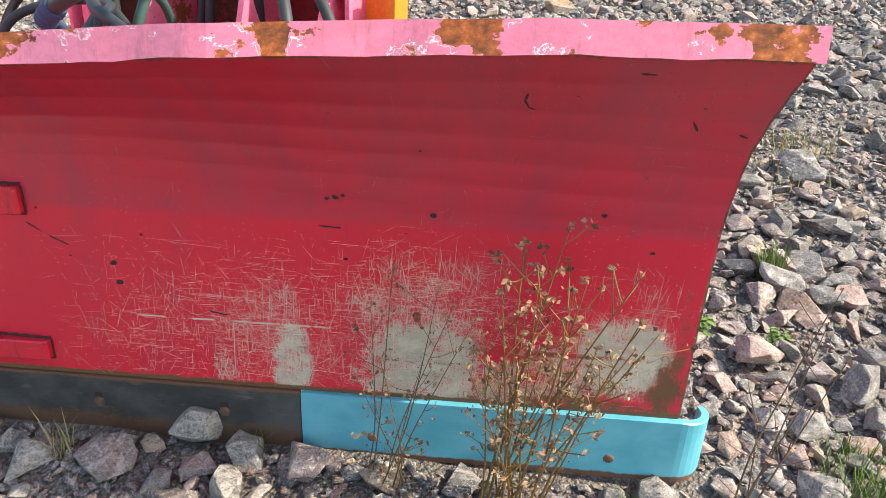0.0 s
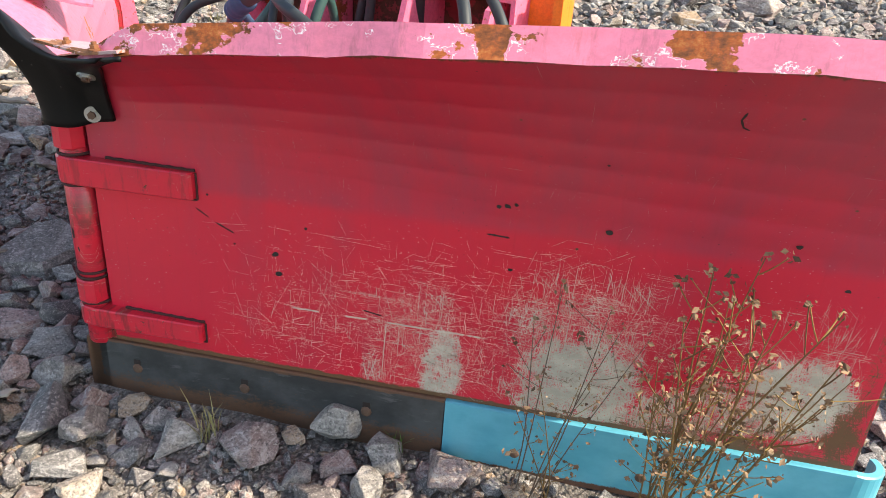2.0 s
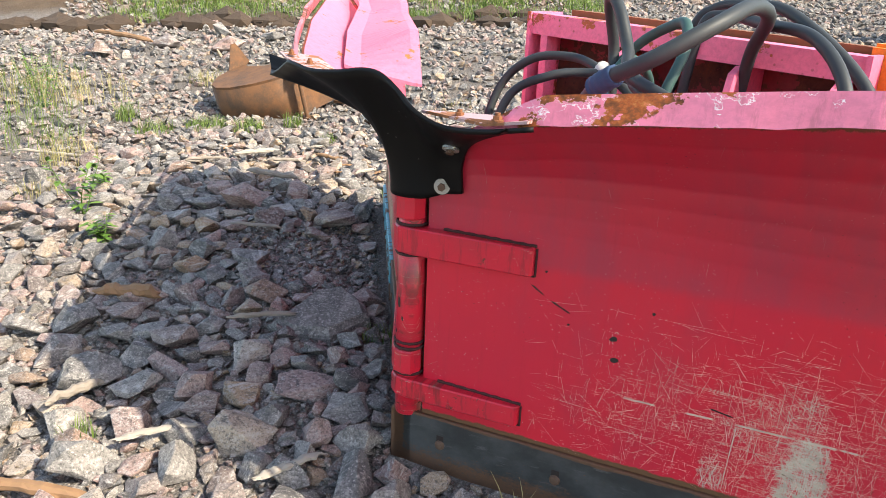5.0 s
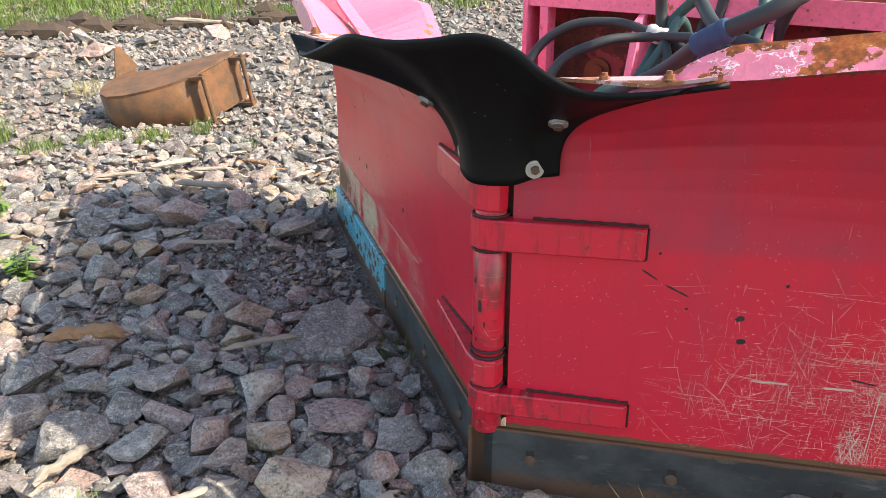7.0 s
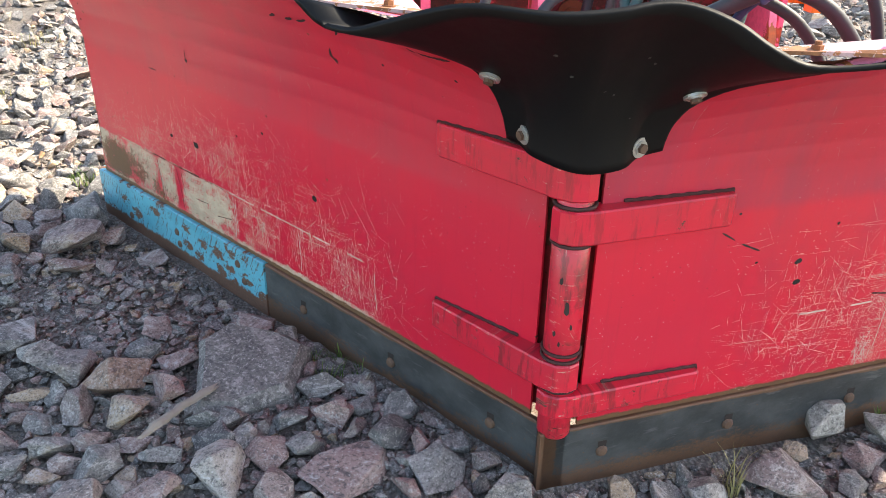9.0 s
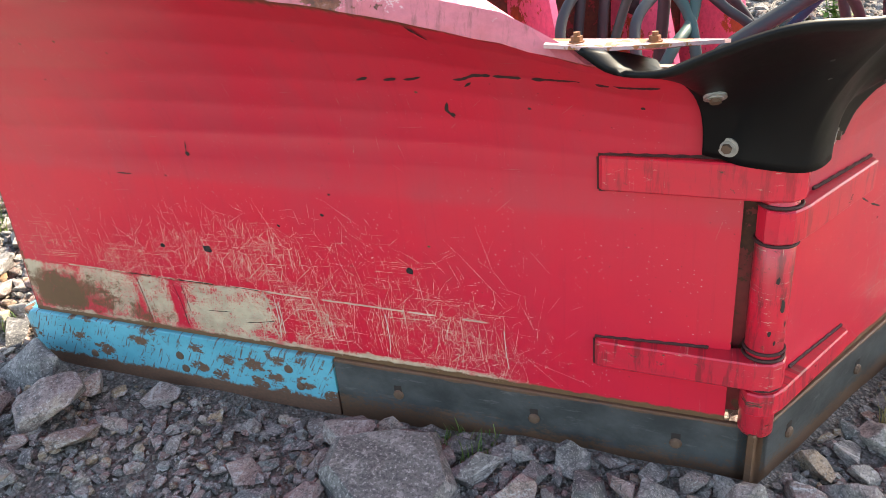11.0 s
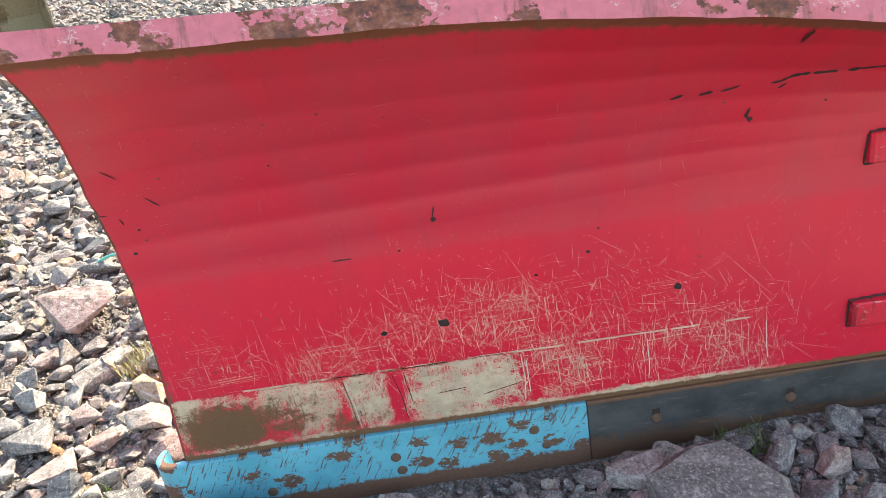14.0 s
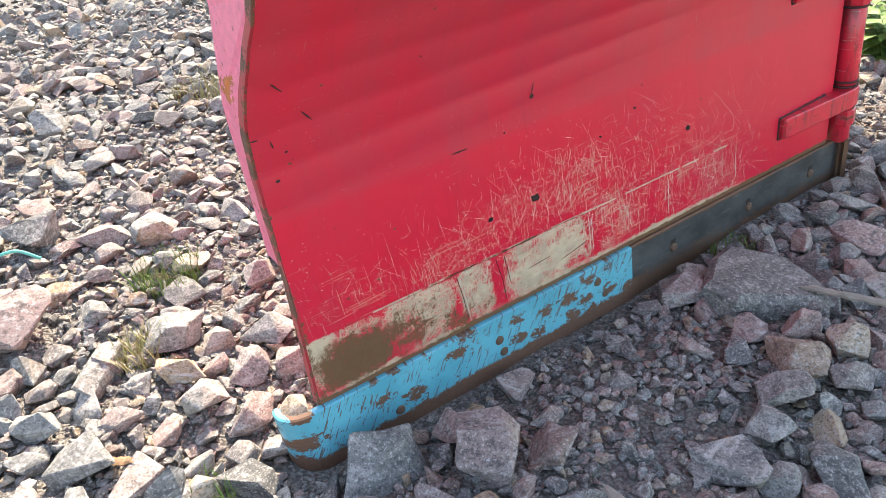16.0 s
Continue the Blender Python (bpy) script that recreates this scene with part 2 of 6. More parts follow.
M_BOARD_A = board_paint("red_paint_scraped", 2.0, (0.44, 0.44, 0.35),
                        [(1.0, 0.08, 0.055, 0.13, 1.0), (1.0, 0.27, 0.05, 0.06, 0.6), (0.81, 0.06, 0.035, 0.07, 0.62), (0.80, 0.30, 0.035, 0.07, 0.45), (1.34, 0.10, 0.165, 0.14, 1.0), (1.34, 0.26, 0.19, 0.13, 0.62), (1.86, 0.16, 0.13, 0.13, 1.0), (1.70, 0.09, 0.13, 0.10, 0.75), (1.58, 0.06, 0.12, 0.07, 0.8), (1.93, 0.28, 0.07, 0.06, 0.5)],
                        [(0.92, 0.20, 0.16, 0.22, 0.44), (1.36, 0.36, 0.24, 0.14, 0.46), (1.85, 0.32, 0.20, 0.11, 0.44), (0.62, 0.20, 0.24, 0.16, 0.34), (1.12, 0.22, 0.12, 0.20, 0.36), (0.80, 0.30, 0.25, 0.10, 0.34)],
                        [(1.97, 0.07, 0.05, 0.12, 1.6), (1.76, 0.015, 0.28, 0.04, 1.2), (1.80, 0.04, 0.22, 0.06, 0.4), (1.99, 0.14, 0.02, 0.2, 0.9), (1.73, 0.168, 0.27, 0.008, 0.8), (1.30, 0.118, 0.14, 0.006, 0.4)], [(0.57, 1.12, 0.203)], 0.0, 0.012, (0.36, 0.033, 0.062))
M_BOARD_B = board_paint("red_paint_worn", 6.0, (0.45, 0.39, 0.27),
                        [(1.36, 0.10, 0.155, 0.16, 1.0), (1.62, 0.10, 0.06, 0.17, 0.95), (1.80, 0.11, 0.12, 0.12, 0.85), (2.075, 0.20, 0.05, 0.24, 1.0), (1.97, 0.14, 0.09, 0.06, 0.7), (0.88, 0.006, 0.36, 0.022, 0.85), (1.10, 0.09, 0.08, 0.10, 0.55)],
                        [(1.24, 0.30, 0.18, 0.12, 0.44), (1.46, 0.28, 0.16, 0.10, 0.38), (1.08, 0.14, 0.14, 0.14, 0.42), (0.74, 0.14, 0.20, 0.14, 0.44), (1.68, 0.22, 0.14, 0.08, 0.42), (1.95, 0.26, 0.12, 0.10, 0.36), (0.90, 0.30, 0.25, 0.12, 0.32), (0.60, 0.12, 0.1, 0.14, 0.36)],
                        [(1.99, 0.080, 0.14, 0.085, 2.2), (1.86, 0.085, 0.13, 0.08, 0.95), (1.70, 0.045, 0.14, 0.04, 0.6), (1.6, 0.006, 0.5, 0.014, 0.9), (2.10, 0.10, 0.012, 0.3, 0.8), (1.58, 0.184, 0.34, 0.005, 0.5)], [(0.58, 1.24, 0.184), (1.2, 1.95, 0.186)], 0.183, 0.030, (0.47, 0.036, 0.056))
M_BACK = chipped_paint("sun_faded_pink_paint", PINK, RUST, 0.14, 5.0)


def bar_paint(name, seed, worn):
    """Red paint on thick bars: cream scratches, dark knocks and grimy lower edges."""
    k = Net(name)
    v = k.attr("board")
    fine, ragged = k.noise(v, 110, 6, 0.75), k.noise(v, 26, 7, 0.75)
    colour = k.mix(k.step(k.noise(v, 7, 4), 0.35, 0.7), RED, (0.50, 0.020, 0.040))
    lines = k.times(k.step(strokes_of(k, v, seed, 0.8), 0.98 - 0.18 * worn, 1.10 - 0.18 * worn), k.step(ragged, 0.50, 0.60))
    zone = k.step(k.noise(k.scaled(v, (1, 1, 1), (0, 0, 0), (seed, 0, 0)), 6, 3), 0.56 - worn * 0.2, 0.64 - worn * 0.2)
    flake = k.times(k.step(k.noise(k.scaled(v, (1, 4, 1)), 30, 6, 0.75), 0.60, 0.64), zone)
    colour = k.mix(k.times(k.most(k.times(lines, 0.8), flake), 0.85), colour, (0.55, 0.36, 0.27))
    dark = k.times(k.step(k.plus(ragged, k.times(k.math("SUBTRACT", fine, 0.5), 0.3)), 0.64 - worn * 0.05, 0.67 - worn * 0.05), k.step(k.noise(v, 9, 2), 0.42, 0.55))
    colour = k.mix(dark, colour, k.mix(fine, (0.03, 0.017, 0.013), (0.13, 0.06, 0.03)))
    soot = k.noise(k.scaled(v, (22, 3, 1), (0, 0, 0), (seed, 2, 0)), 2.0, 6, 0.7)
    colour = k.mix(k.times(k.step(soot, 0.50, 0.64), 0.35 + 0.35 * worn), colour, (0.07, 0.02, 0.018))
    return k.done(colour, k.plus(0.3, k.times(k.most(dark, flake), 0.4)), k.plus(k.times(k.most(dark, flake), -0.8), k.times(fine, 0.3)), 0.4, 0.0015)


M_BAR, M_BAR_WORN, M_BARREL = bar_paint("red_strap_paint", 3.0, 0.1), bar_paint("worn_red_strap_paint", 8.0, 0.7), bar_paint("grimy_red_tube_paint", 5.0, 0.9)


def lip_paint(name, paint, under, bald, seed, reach=0.5, white=(0.82, 0.74, 0.74)):
    """Pink paint on the folded lip with rust where it has come off; bald: (along, half length, strength)."""
    k = Net(name)
    v = k.scaled(k.attr("board"), (1, 1, 1), (0, 0, 0), (seed, 0, 0))
    u = k.parts(k.attr("board"))[0]
    big, mid, fine = k.noise(v, 9, 5, 0.6), k.noise(v, 42, 6, 0.7), k.noise(v, 120, 6, 0.75)
    field = k.plus(k.times(big, 1.0), k.times(k.math("SUBTRACT", mid, 0.5), 0.22))
    more = 0.0
    for at, half, strength in bald:
        a = k.math("ABSOLUTE", k.math("DIVIDE", k.math("SUBTRACT", u, at), half))
        more = k.most(more, k.step(a, 1.15, 0.5, 0.0, strength))
    field = k.plus(field, k.times(more, 0.22))
    off = k.step(field, 0.63, 0.645)
    rim = k.times(k.step(field, 0.578, 0.584), k.step(field, 0.596, 0.590))
    rim = k.most(rim, k.times(k.step(field, 0.625, 0.629), 0.35))
    colour = k.mix(k.step(mid, 0.35, 0.7), paint, tuple(c * 0.82 for c in paint))
    colour = k.mix(k.times(k.step(k.noise(v, 4, 4), 0.45, 0.7), reach), colour, tuple(c * q for c, q in zip(paint, (0.85, 0.62, 0.55))))
    colour = k.mix(k.times(rim, k.step(k.noise(v, 13, 2), 0.53, 0.57)), colour, white)
    rustcol = k.ramp(k.noise(v, 38, 6, 0.7), (0.30, tuple(c * 0.3 for c in under)), (0.45, tuple(c * 0.75 for c in under)), (0.53, tuple(c * q for c, q in zip(under, (1.35, 1.05, 0.8)))), (0.60, tuple(c * q for c, q in zip(under, (1.5, 1.7, 1.6)))), (0.66, tuple(c * q for c, q in zip(under, (2.2, 2.2, 3.2)))))
    colour = k.mix(off, colour, rustcol)
    dirt = k.step(k.noise(k.scaled(v, (14, 3, 1), (0, 0, 0.4)), 2, 6, 0.75), 0.50, 0.66)
    colour = k.mix(k.times(dirt, 0.2 + 0.5 * reach), colour, (0.16, 0.05, 0.04))
    return k.done(colour, k.plus(0.42, k.times(off, 0.4)), k.plus(k.times(off, -0.9), k.times(fine, 0.3)), 0.4, 0.0015)

M_FRAME = chipped_paint("pink_frame_paint", (0.78, 0.17, 0.28), (0.28, 0.08, 0.03), 0.24, 5.0)
# rusty red of the frame's inside, its shade put into the colour
M_FRAME_IN = chipped_paint("shaded_rusty_red_paint", (0.22, 0.018, 0.022), (0.075, 0.028, 0.016), 0.55, 5.0)
M_RUBBER = plain("black_rubber", (0.004, 0.004, 0.0045), 0.5, 40, 0.3, 0.15, 0.001, 0.0, 0.16)
M_HOSE = plain("hose_rubber", (0.026, 0.031, 0.033), 0.55, 60, 0.3, 0.2, 0.001, 0.0, 0.35)
M_HOSE_G = plain("greenish_hose_rubber", (0.032, 0.078, 0.070), 0.55, 60, 0.3, 0.2, 0.001, 0.0, 0.35)
M_RUST = plain("rusty_steel", (0.20, 0.075, 0.03), 0.85, 35, 0.6, 0.5, 0.002)
M_BRIGHT = plain("zinc_steel", (0.42, 0.41, 0.39), 0.42, 60, 0.3, 0.2, 0.001, 0.7)
M_ORANGE = chipped_paint("orange_paint", (0.78, 0.20, 0.012), RUST, 0.16, 8.0)
M_BLACKMARK = plain("dark_scar", (0.022, 0.014, 0.012), 0.7)
# seam colour: grime, darkened further for the shadow lines along straps and hinge
M_WELD = plain("seam_grime_and_shade", (0.045, 0.012, 0.011), 0.8, 40, 0.8)
M_TAPE = plain("blue_cloth_tape", (0.022, 0.048, 0.10), 0.9, 80, 0.6)
M_WRAP = plain("grey_cloth", (0.45, 0.43, 0.40), 0.9)
M_STONE, M_STONES = stone_paint("granite", False, 0.17, 1.3), stone_paint("crushed_granite", True, 1.0, 1.15)
# granite copy for the sunlit far ground: coarser grain, tones close to those near
M_STONES_FAR = stone_paint("far_granite", True, 0.6, 1.12)
M_SLAB = stone_paint("granite_slab", False, 0.6, 1.0)
M_BOLT = plain("dull_brown_bolt", (0.10, 0.055, 0.035), 0.75, 60, 0.5, 0.4, 0.001)
M_RIM_RED = chipped_paint("rusty_rim_paint", (0.34, 0.025, 0.035), (0.11, 0.05, 0.03), 0.5, 12.0)
M_LIP = lip_paint("pink_lip_paint", (0.76, 0.20, 0.31), (0.27, 0.078, 0.021), [(0.50, 0.20, 0.60), (0.76, 0.08, 0.35), (1.12, 0.03, 0.75), (1.43, 0.12, 0.80), (1.97, 0.07, 0.80), (0.30, 0.08, 0.5)], 0.0, 0.2)
M_LIP_B = lip_paint("dusty_pink_lip_paint", (0.56, 0.13, 0.165), (0.15, 0.060, 0.045), [(0.75, 0.22, 0.45), (1.15, 0.12, 0.30), (1.5, 0.2, 0.42), (1.85, 0.12, 0.35), (2.07, 0.08, 0.6)], 5.0, 0.95, (0.58, 0.34, 0.34))


# ---- building helpers ----
def link(name, bm, material, parent=None, label="", smooth=False, recalc=True):
    if recalc:
        bmesh.ops.recalc_face_normals(bm, faces=bm.faces)
    me = bpy.data.meshes.new(name)
    bm.to_mesh(me)
    bm.free()
    me.materials.append(material)
    if smooth:
        me.shade_smooth()
    ob = new(name, me)
    if parent is not None:
        ob.parent = parent
        ob.matrix_parent_inverse = Matrix.Translation(-parent.location) if parent.type == "EMPTY" else Matrix()
    if label:
        ob["label"] = label
    return ob


def part(name, bm, material, parent, label="", smooth=False):
    return link(name, bm, material, parent, label, smooth)


def thing(name, place, label, category, group="", kind=""):
    e = new(name)
    e.location, e.empty_display_size = place, 0.1
    return tagged(e, label, category, group, kind)


def loft(bm, rings, closed=True, caps=True):
    """Skin over rings of equal count."""
    vs = [[bm.verts.new(p) for p in ring] for ring in rings]
    m = len(vs[0])
    for a, b in zip(vs, vs[1:]):
        for i in range(m if closed else m - 1):
            bm.faces.new((a[i], a[(i + 1) % m], b[(i + 1) % m], b[i]))
    if caps and closed:
        bm.faces.new(vs[0][::-1])
        bm.faces.new(vs[-1])
    return vs


def bevel(bm, width, segments=2, angle=30):
    es = [e for e in bm.edges if len(e.link_faces) == 2 and e.calc_face_angle(0) > radians(angle)]
    if es:
        bmesh.ops.bevel(bm, geom=es, offset=width, segments=segments, affect="EDGES", profile=0.6, clamp_overlap=True)


def box(bm, corner, ax, ay, az):
    """A box from a corner and three edge vectors."""
    c, ax, ay, az = Vector(corner), Vector(ax), Vector(ay), Vector(az)
    loft(bm, [[c, c + ax, c + ax + ay, c + ay], [c + az, c + az + ax, c + az + ax + ay, c + az + ay]])


def prism(bm, points, shift):
    """A flat polygon of 3D points, thickened by the vector shift."""
    s = Vector(shift)
    loft(bm, [[Vector(p) for p in points], [Vector(p) + s for p in points]])


def cylinder(bm, a, b, r, n=16, r2=None):
    a, b = Vector(a), Vector(b)
    w = (b - a).normalized()
    x = w.orthogonal().normalized()
    y = w.cross(x)
    rings = []
    for c, q in ((a, r), (b, r if r2 is None else r2)):
        rings.append([c + x * (q * math.cos(t)) + y * (q * math.sin(t)) for t in (2 * math.pi * i / n for i in range(n))])
    loft(bm, rings)


def tube(bm, points, r, n=10, smooth_steps=8):
    """A round tube along a smooth line through the points."""
    p = [Vector(q) for q in points]
    p = [2 * p[0] - p[1]] + p + [2 * p[-1] - p[-2]]
    line = []
    for i in range(1, len(p) - 2):
        for s in range(smooth_steps):
            t = s / smooth_steps
            a, b, c, d = p[i - 1:i + 3]
            line.append(0.5 * (2 * b + (c - a) * t + (2 * a - 5 * b + 4 * c - d) * t * t + (3 * b - a - 3 * c + d) * t ** 3))
    line.append(p[-2])
    rings, x = [], None
    for i, c in enumerate(line):
        w = (line[min(i + 1, len(line) - 1)] - line[max(i - 1, 0)]).normalized()
        x = w.orthogonal().normalized() if x is None else (x - w * x.dot(w)).normalized()
        y = w.cross(x)
        q = r(i / (len(line) - 1)) if callable(r) else r
        rings.append([c + x * (q * math.cos(t)) + y * (q * math.sin(t)) for t in (2 * math.pi * j / n for j in range(n))])
    loft(bm, rings)
    return line


def tag_board(ob, w):
    """Stores (along, height over the lower edge, depth under the upper edge) on the points of a part of a wing."""
    a = ob.data.attributes.new("board", "FLOAT_VECTOR", "POINT")
    data = []
    for vert in ob.data.vertices:
        u, n, z = w.local(vert.co)
        data += [u, z - w.low(u), w.top(u) - z]
    a.data.foreach_set("vector", data)


# ---- the ground's shape ----
def ground_z(x, y):
    z = -0.10 + 0.05 * x + 0.085 * y + 0.03 * max(0.0, y - 5.0)
    z = max(z, -0.55)
    if y > 26:
        z -= 0.10 * (y - 26)
    if x < 1.5 and y > 11.0:
        z += 0.16 * min(y - 11.0, 8.0) * min(1.0, (1.5 - x) / 2.0)
    if x > 9:
        z -= 0.05 * (x - 9)
    return z


# ---- the snow plough ----
class Wing:
    """One wing: u along it from the hinge, n forward from its flat foot, z up."""

    def __init__(self, origin, heading, side, low0, low1, curve, start, tip, ends, heights, starts, roll):
        a = radians(heading)
        self.o, self.d = Vector((*origin, 0)), Vector((math.cos(a), math.sin(a), 0))
        self.nv = Vector((-self.d.y, self.d.x, 0)) * side
        self.low0, self.low1, self.curve, self.start, self.tip, self.heights = low0, low1, curve, start, tip, heights
        self.slack, self.slant, self.slant2 = ends
        self.starts, self.roll = starts, roll

    def at(self, u, n, z):
        return self.o + self.d * u + self.nv * n + Vector((0, 0, z))

    def local(self, p):
        v = Vector(p) - self.o
        return v.dot(self.d), v.dot(self.nv), v.z

    def low(self, u):
        return self.low0 + self.low1 * u

    def top(self, u):
        """The height of the curved plate's upper edge."""
        hs = self.heights
        for (u0, z0), (u1, z1) in zip(hs, hs[1:]):
            if u <= u1:
                return z0 + (z1 - z0) * (u - u0) / (u1 - u0)
        return hs[-1][1]

    def bends(self, u):
        h = self.top(u) - self.low(u)
        first = 0.53 + 0.05 * min(1.3, (self.tip - u) / 1.1)
        return [0.0, 0.25, 0.512, first] + [first + (h - first) * i / 6 for i in range(1, 7)]

    def forward(self, u, h):
        """How far a smooth face would stand forward: a cone, rolled tighter near the hinge and opening towards the tip."""
        nose, tip = max(0.0, 1.0 - u), min(1.0, max(0.0, (u - 1.0) / (self.tip - 1.0)))
        begin = self.start + self.starts[0] * nose + self.starts[1] * tip
        flat = 1.0 - (1.0 - self.slack) * tip
        top = self.top(u) - self.low(u)
        free = min(1.0, max(0.0, (u - 0.05) / 0.25))
        roll = self.roll * free * free * (3 - 2 * free) * max(0.0, 1.0 - u / 1.3) * max(0.0, (h - top + 0.16) / 0.16) ** 2
        return flat * self.curve * max(0.0, h - begin) ** 2 + roll

    def shaped(self, u, h):
        """How far the face stands forward at (u, h), each strip between two bends a little bowed."""
        b = self.bends(u)
        for i, (h0, h1) in enumerate(zip(b, b[1:])):
            if h <= h1 or i == len(b) - 2:
                t = min(1.0, (h - h0) / (h1 - h0))
                n0, n1 = self.forward(u, h0), self.forward(u, h1)
                return n0 + (n1 - n0) * t + (0.0022 * 4 * t * (1 - t) * min(1.0, max(0.0, (u - 0.25) / 0.9)) if i > 1 else 0.0)

    def end(self, h):
        """Where the wing ends at the height h."""
        return self.tip + self.slant * min(1.0, max(0.0, h / 0.4)) + self.slant2 * min(1.0, max(0.0, (h - 0.75) / 0.2))

    def face(self, u, h):
        return self.shaped(u, h)


WA = Wing((-0.541, 1.913), -24.6, -1, 0.203, 0.034, 1.42, 0.50, 2.018, (0.634, 0.0, 0.02), [(0, 1.04), (0.2, 1.085), (0.4, 1.130), (0.95, 1.193), (1.6, 1.232), (2.05, 1.240)], (0.12, -0.08), 0.19)
WB = Wing((-0.583, 1.998), 98.8, 1, 0.200, 0.054, 1.13, 0.56, 2.112, (0.77, -0.025, -0.032), [(0, 1.05), (0.2, 1.11), (0.43, 1.180), (0.76, 1.252), (1.27, 1.325), (2.15, 1.398)], (0.0, -0.06), 0.22)
HINGE = Vector((-0.575, 1.942, 0))
plough = thing("snow_plough", (HINGE.x, HINGE.y, 0.0), "scraped red and faded pink steel snow plough on crushed stone", "snow plough")


def moldboard(w, name, material, label):
    bm = bmesh.new()
    us = [i / 48 for i in range(49)]
    T, GAP = 0.008, 0.012
    rows_f, rows_b, sharp = [], [], []
    for share in us:
        u0 = w.tip * share
        b = w.bends(u0)
        hs = list(b[:4])
        sharp = [0]
        for h0, h1 in zip(b[3:], b[4:]):
            hs += [h0 + (h1 - h0) * q for q in (0.13, 0.5, 0.87, 1.0)]
        f = []
        for i, h in enumerate(hs):
            dip = 0.012 * max(0.0, (u0 - w.tip + 0.25) / 0.25) ** 2 if i == 0 else 0.0
            f.append((GAP + (w.end(h) - GAP) * share, w.shaped(u0, h), w.low(u0) + h - dip))
        rows_f.append([bm.verts.new(w.at(*p)) for p in f])
        rows_b.append([bm.verts.new(w.at(u, n - T, z + T * 0.4 * (i > 3))) for i, (u, n, z) in enumerate(f)])
    m = len(rows_f[0])
    back = []
    for i in range(len(us) - 1):
        for j in range(m - 1):
            bm.faces.new((rows_f[i][j], rows_f[i + 1][j], rows_f[i + 1][j + 1], rows_f[i][j + 1]))
            back.append(bm.faces.new((rows_b[i][j], rows_b[i][j + 1], rows_b[i + 1][j + 1], rows_b[i + 1][j])))
        for j in (0, m - 1):
            bm.faces.new((rows_f[i][j], rows_f[i + 1][j], rows_b[i + 1][j], rows_b[i][j]))
    for i in (0, len(us) - 1):
        for j in range(m - 1):
            bm.faces.new((rows_f[i][j], rows_f[i][j + 1], rows_b[i][j + 1], rows_b[i][j]))
    for f in back:
        f.material_index = 1
    bmesh.ops.recalc_face_normals(bm, faces=bm.faces)
    for f in bm.faces:
        f.smooth = True
    for e in bm.edges:
        if len(e.link_faces) == 2 and e.calc_face_angle(0) > radians(30):
            e.smooth = False
    for j in sharp:
        for i in range(12, len(us) - 1):
            e = bm.edges.get((rows_f[i][j], rows_f[i + 1][j]))
            if e:
                e.smooth = False
    ob = part(name, bm, material, plough, label)
    ob.data.materials.append(M_BACK)
    tag_board(ob, w)
    return ob


def lip(w, material, label, thick):
    """The folded strip along the top of a wing, which ends before the hinge in a slope."""
    bm = bmesh.new()
    rings = []
    n_u = 40
    for i in range(n_u + 1):
        u = 0.24 + (w.end(1.1) + 0.006 - 0.24) * i / n_u
        zt = w.top(u)
        n = w.shaped(u, zt - w.low(u)) + 0.030
        rise = thick * min(1.0, max(0.10, (u - 0.24) / 0.17))
        wob = 0.004 * noise.noise((u * 7, w.o.x, 0))
        lo, hi = zt - 0.001 + 0.004 * noise.noise((u * 16, 3, w.o.x)), zt - 0.004 + rise
        rings.append([w.at(u, n + wob, lo), w.at(u, n + wob - 0.012, hi), w.at(u, n + wob - 0.022, hi - 0.004), w.at(u, n - 0.014, lo)])
    loft(bm, rings)
    bevel(bm, 0.002, 1, 40)
    ob = part("top_lip", bm, material, plough, label)
    tag_board(ob, w)
    return ob


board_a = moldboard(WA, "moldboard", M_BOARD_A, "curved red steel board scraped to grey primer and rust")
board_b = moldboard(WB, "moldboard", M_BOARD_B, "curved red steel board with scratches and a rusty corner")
lip_a = lip(WA, M_LIP, "pink folded steel lip with bright rust patches", 0.060)
lip_b = lip(WB, M_LIP_B, "dull pink folded steel lip with brown rust", 0.050)


def weld(w, u0, u1, z0, z1, r=0.0038):
    bm = bmesh.new()
    pts = []
    m = max(3, int(abs(u1 - u0) / 0.012) + int(abs(z1 - z0) / 0.012))
    for i in range(m + 1):
        t = i / m
        u, z = u0 + (u1 - u0) * t, z0 + (z1 - z0) * t
        pts.append(w.at(u, w.face(u, z - w.low(u)) + 0.001, z + 0.0012 * math.sin(i * 2.2)))
    tube(bm, pts, r, 6, 2)
    part("weld", bm, M_WELD, plough)


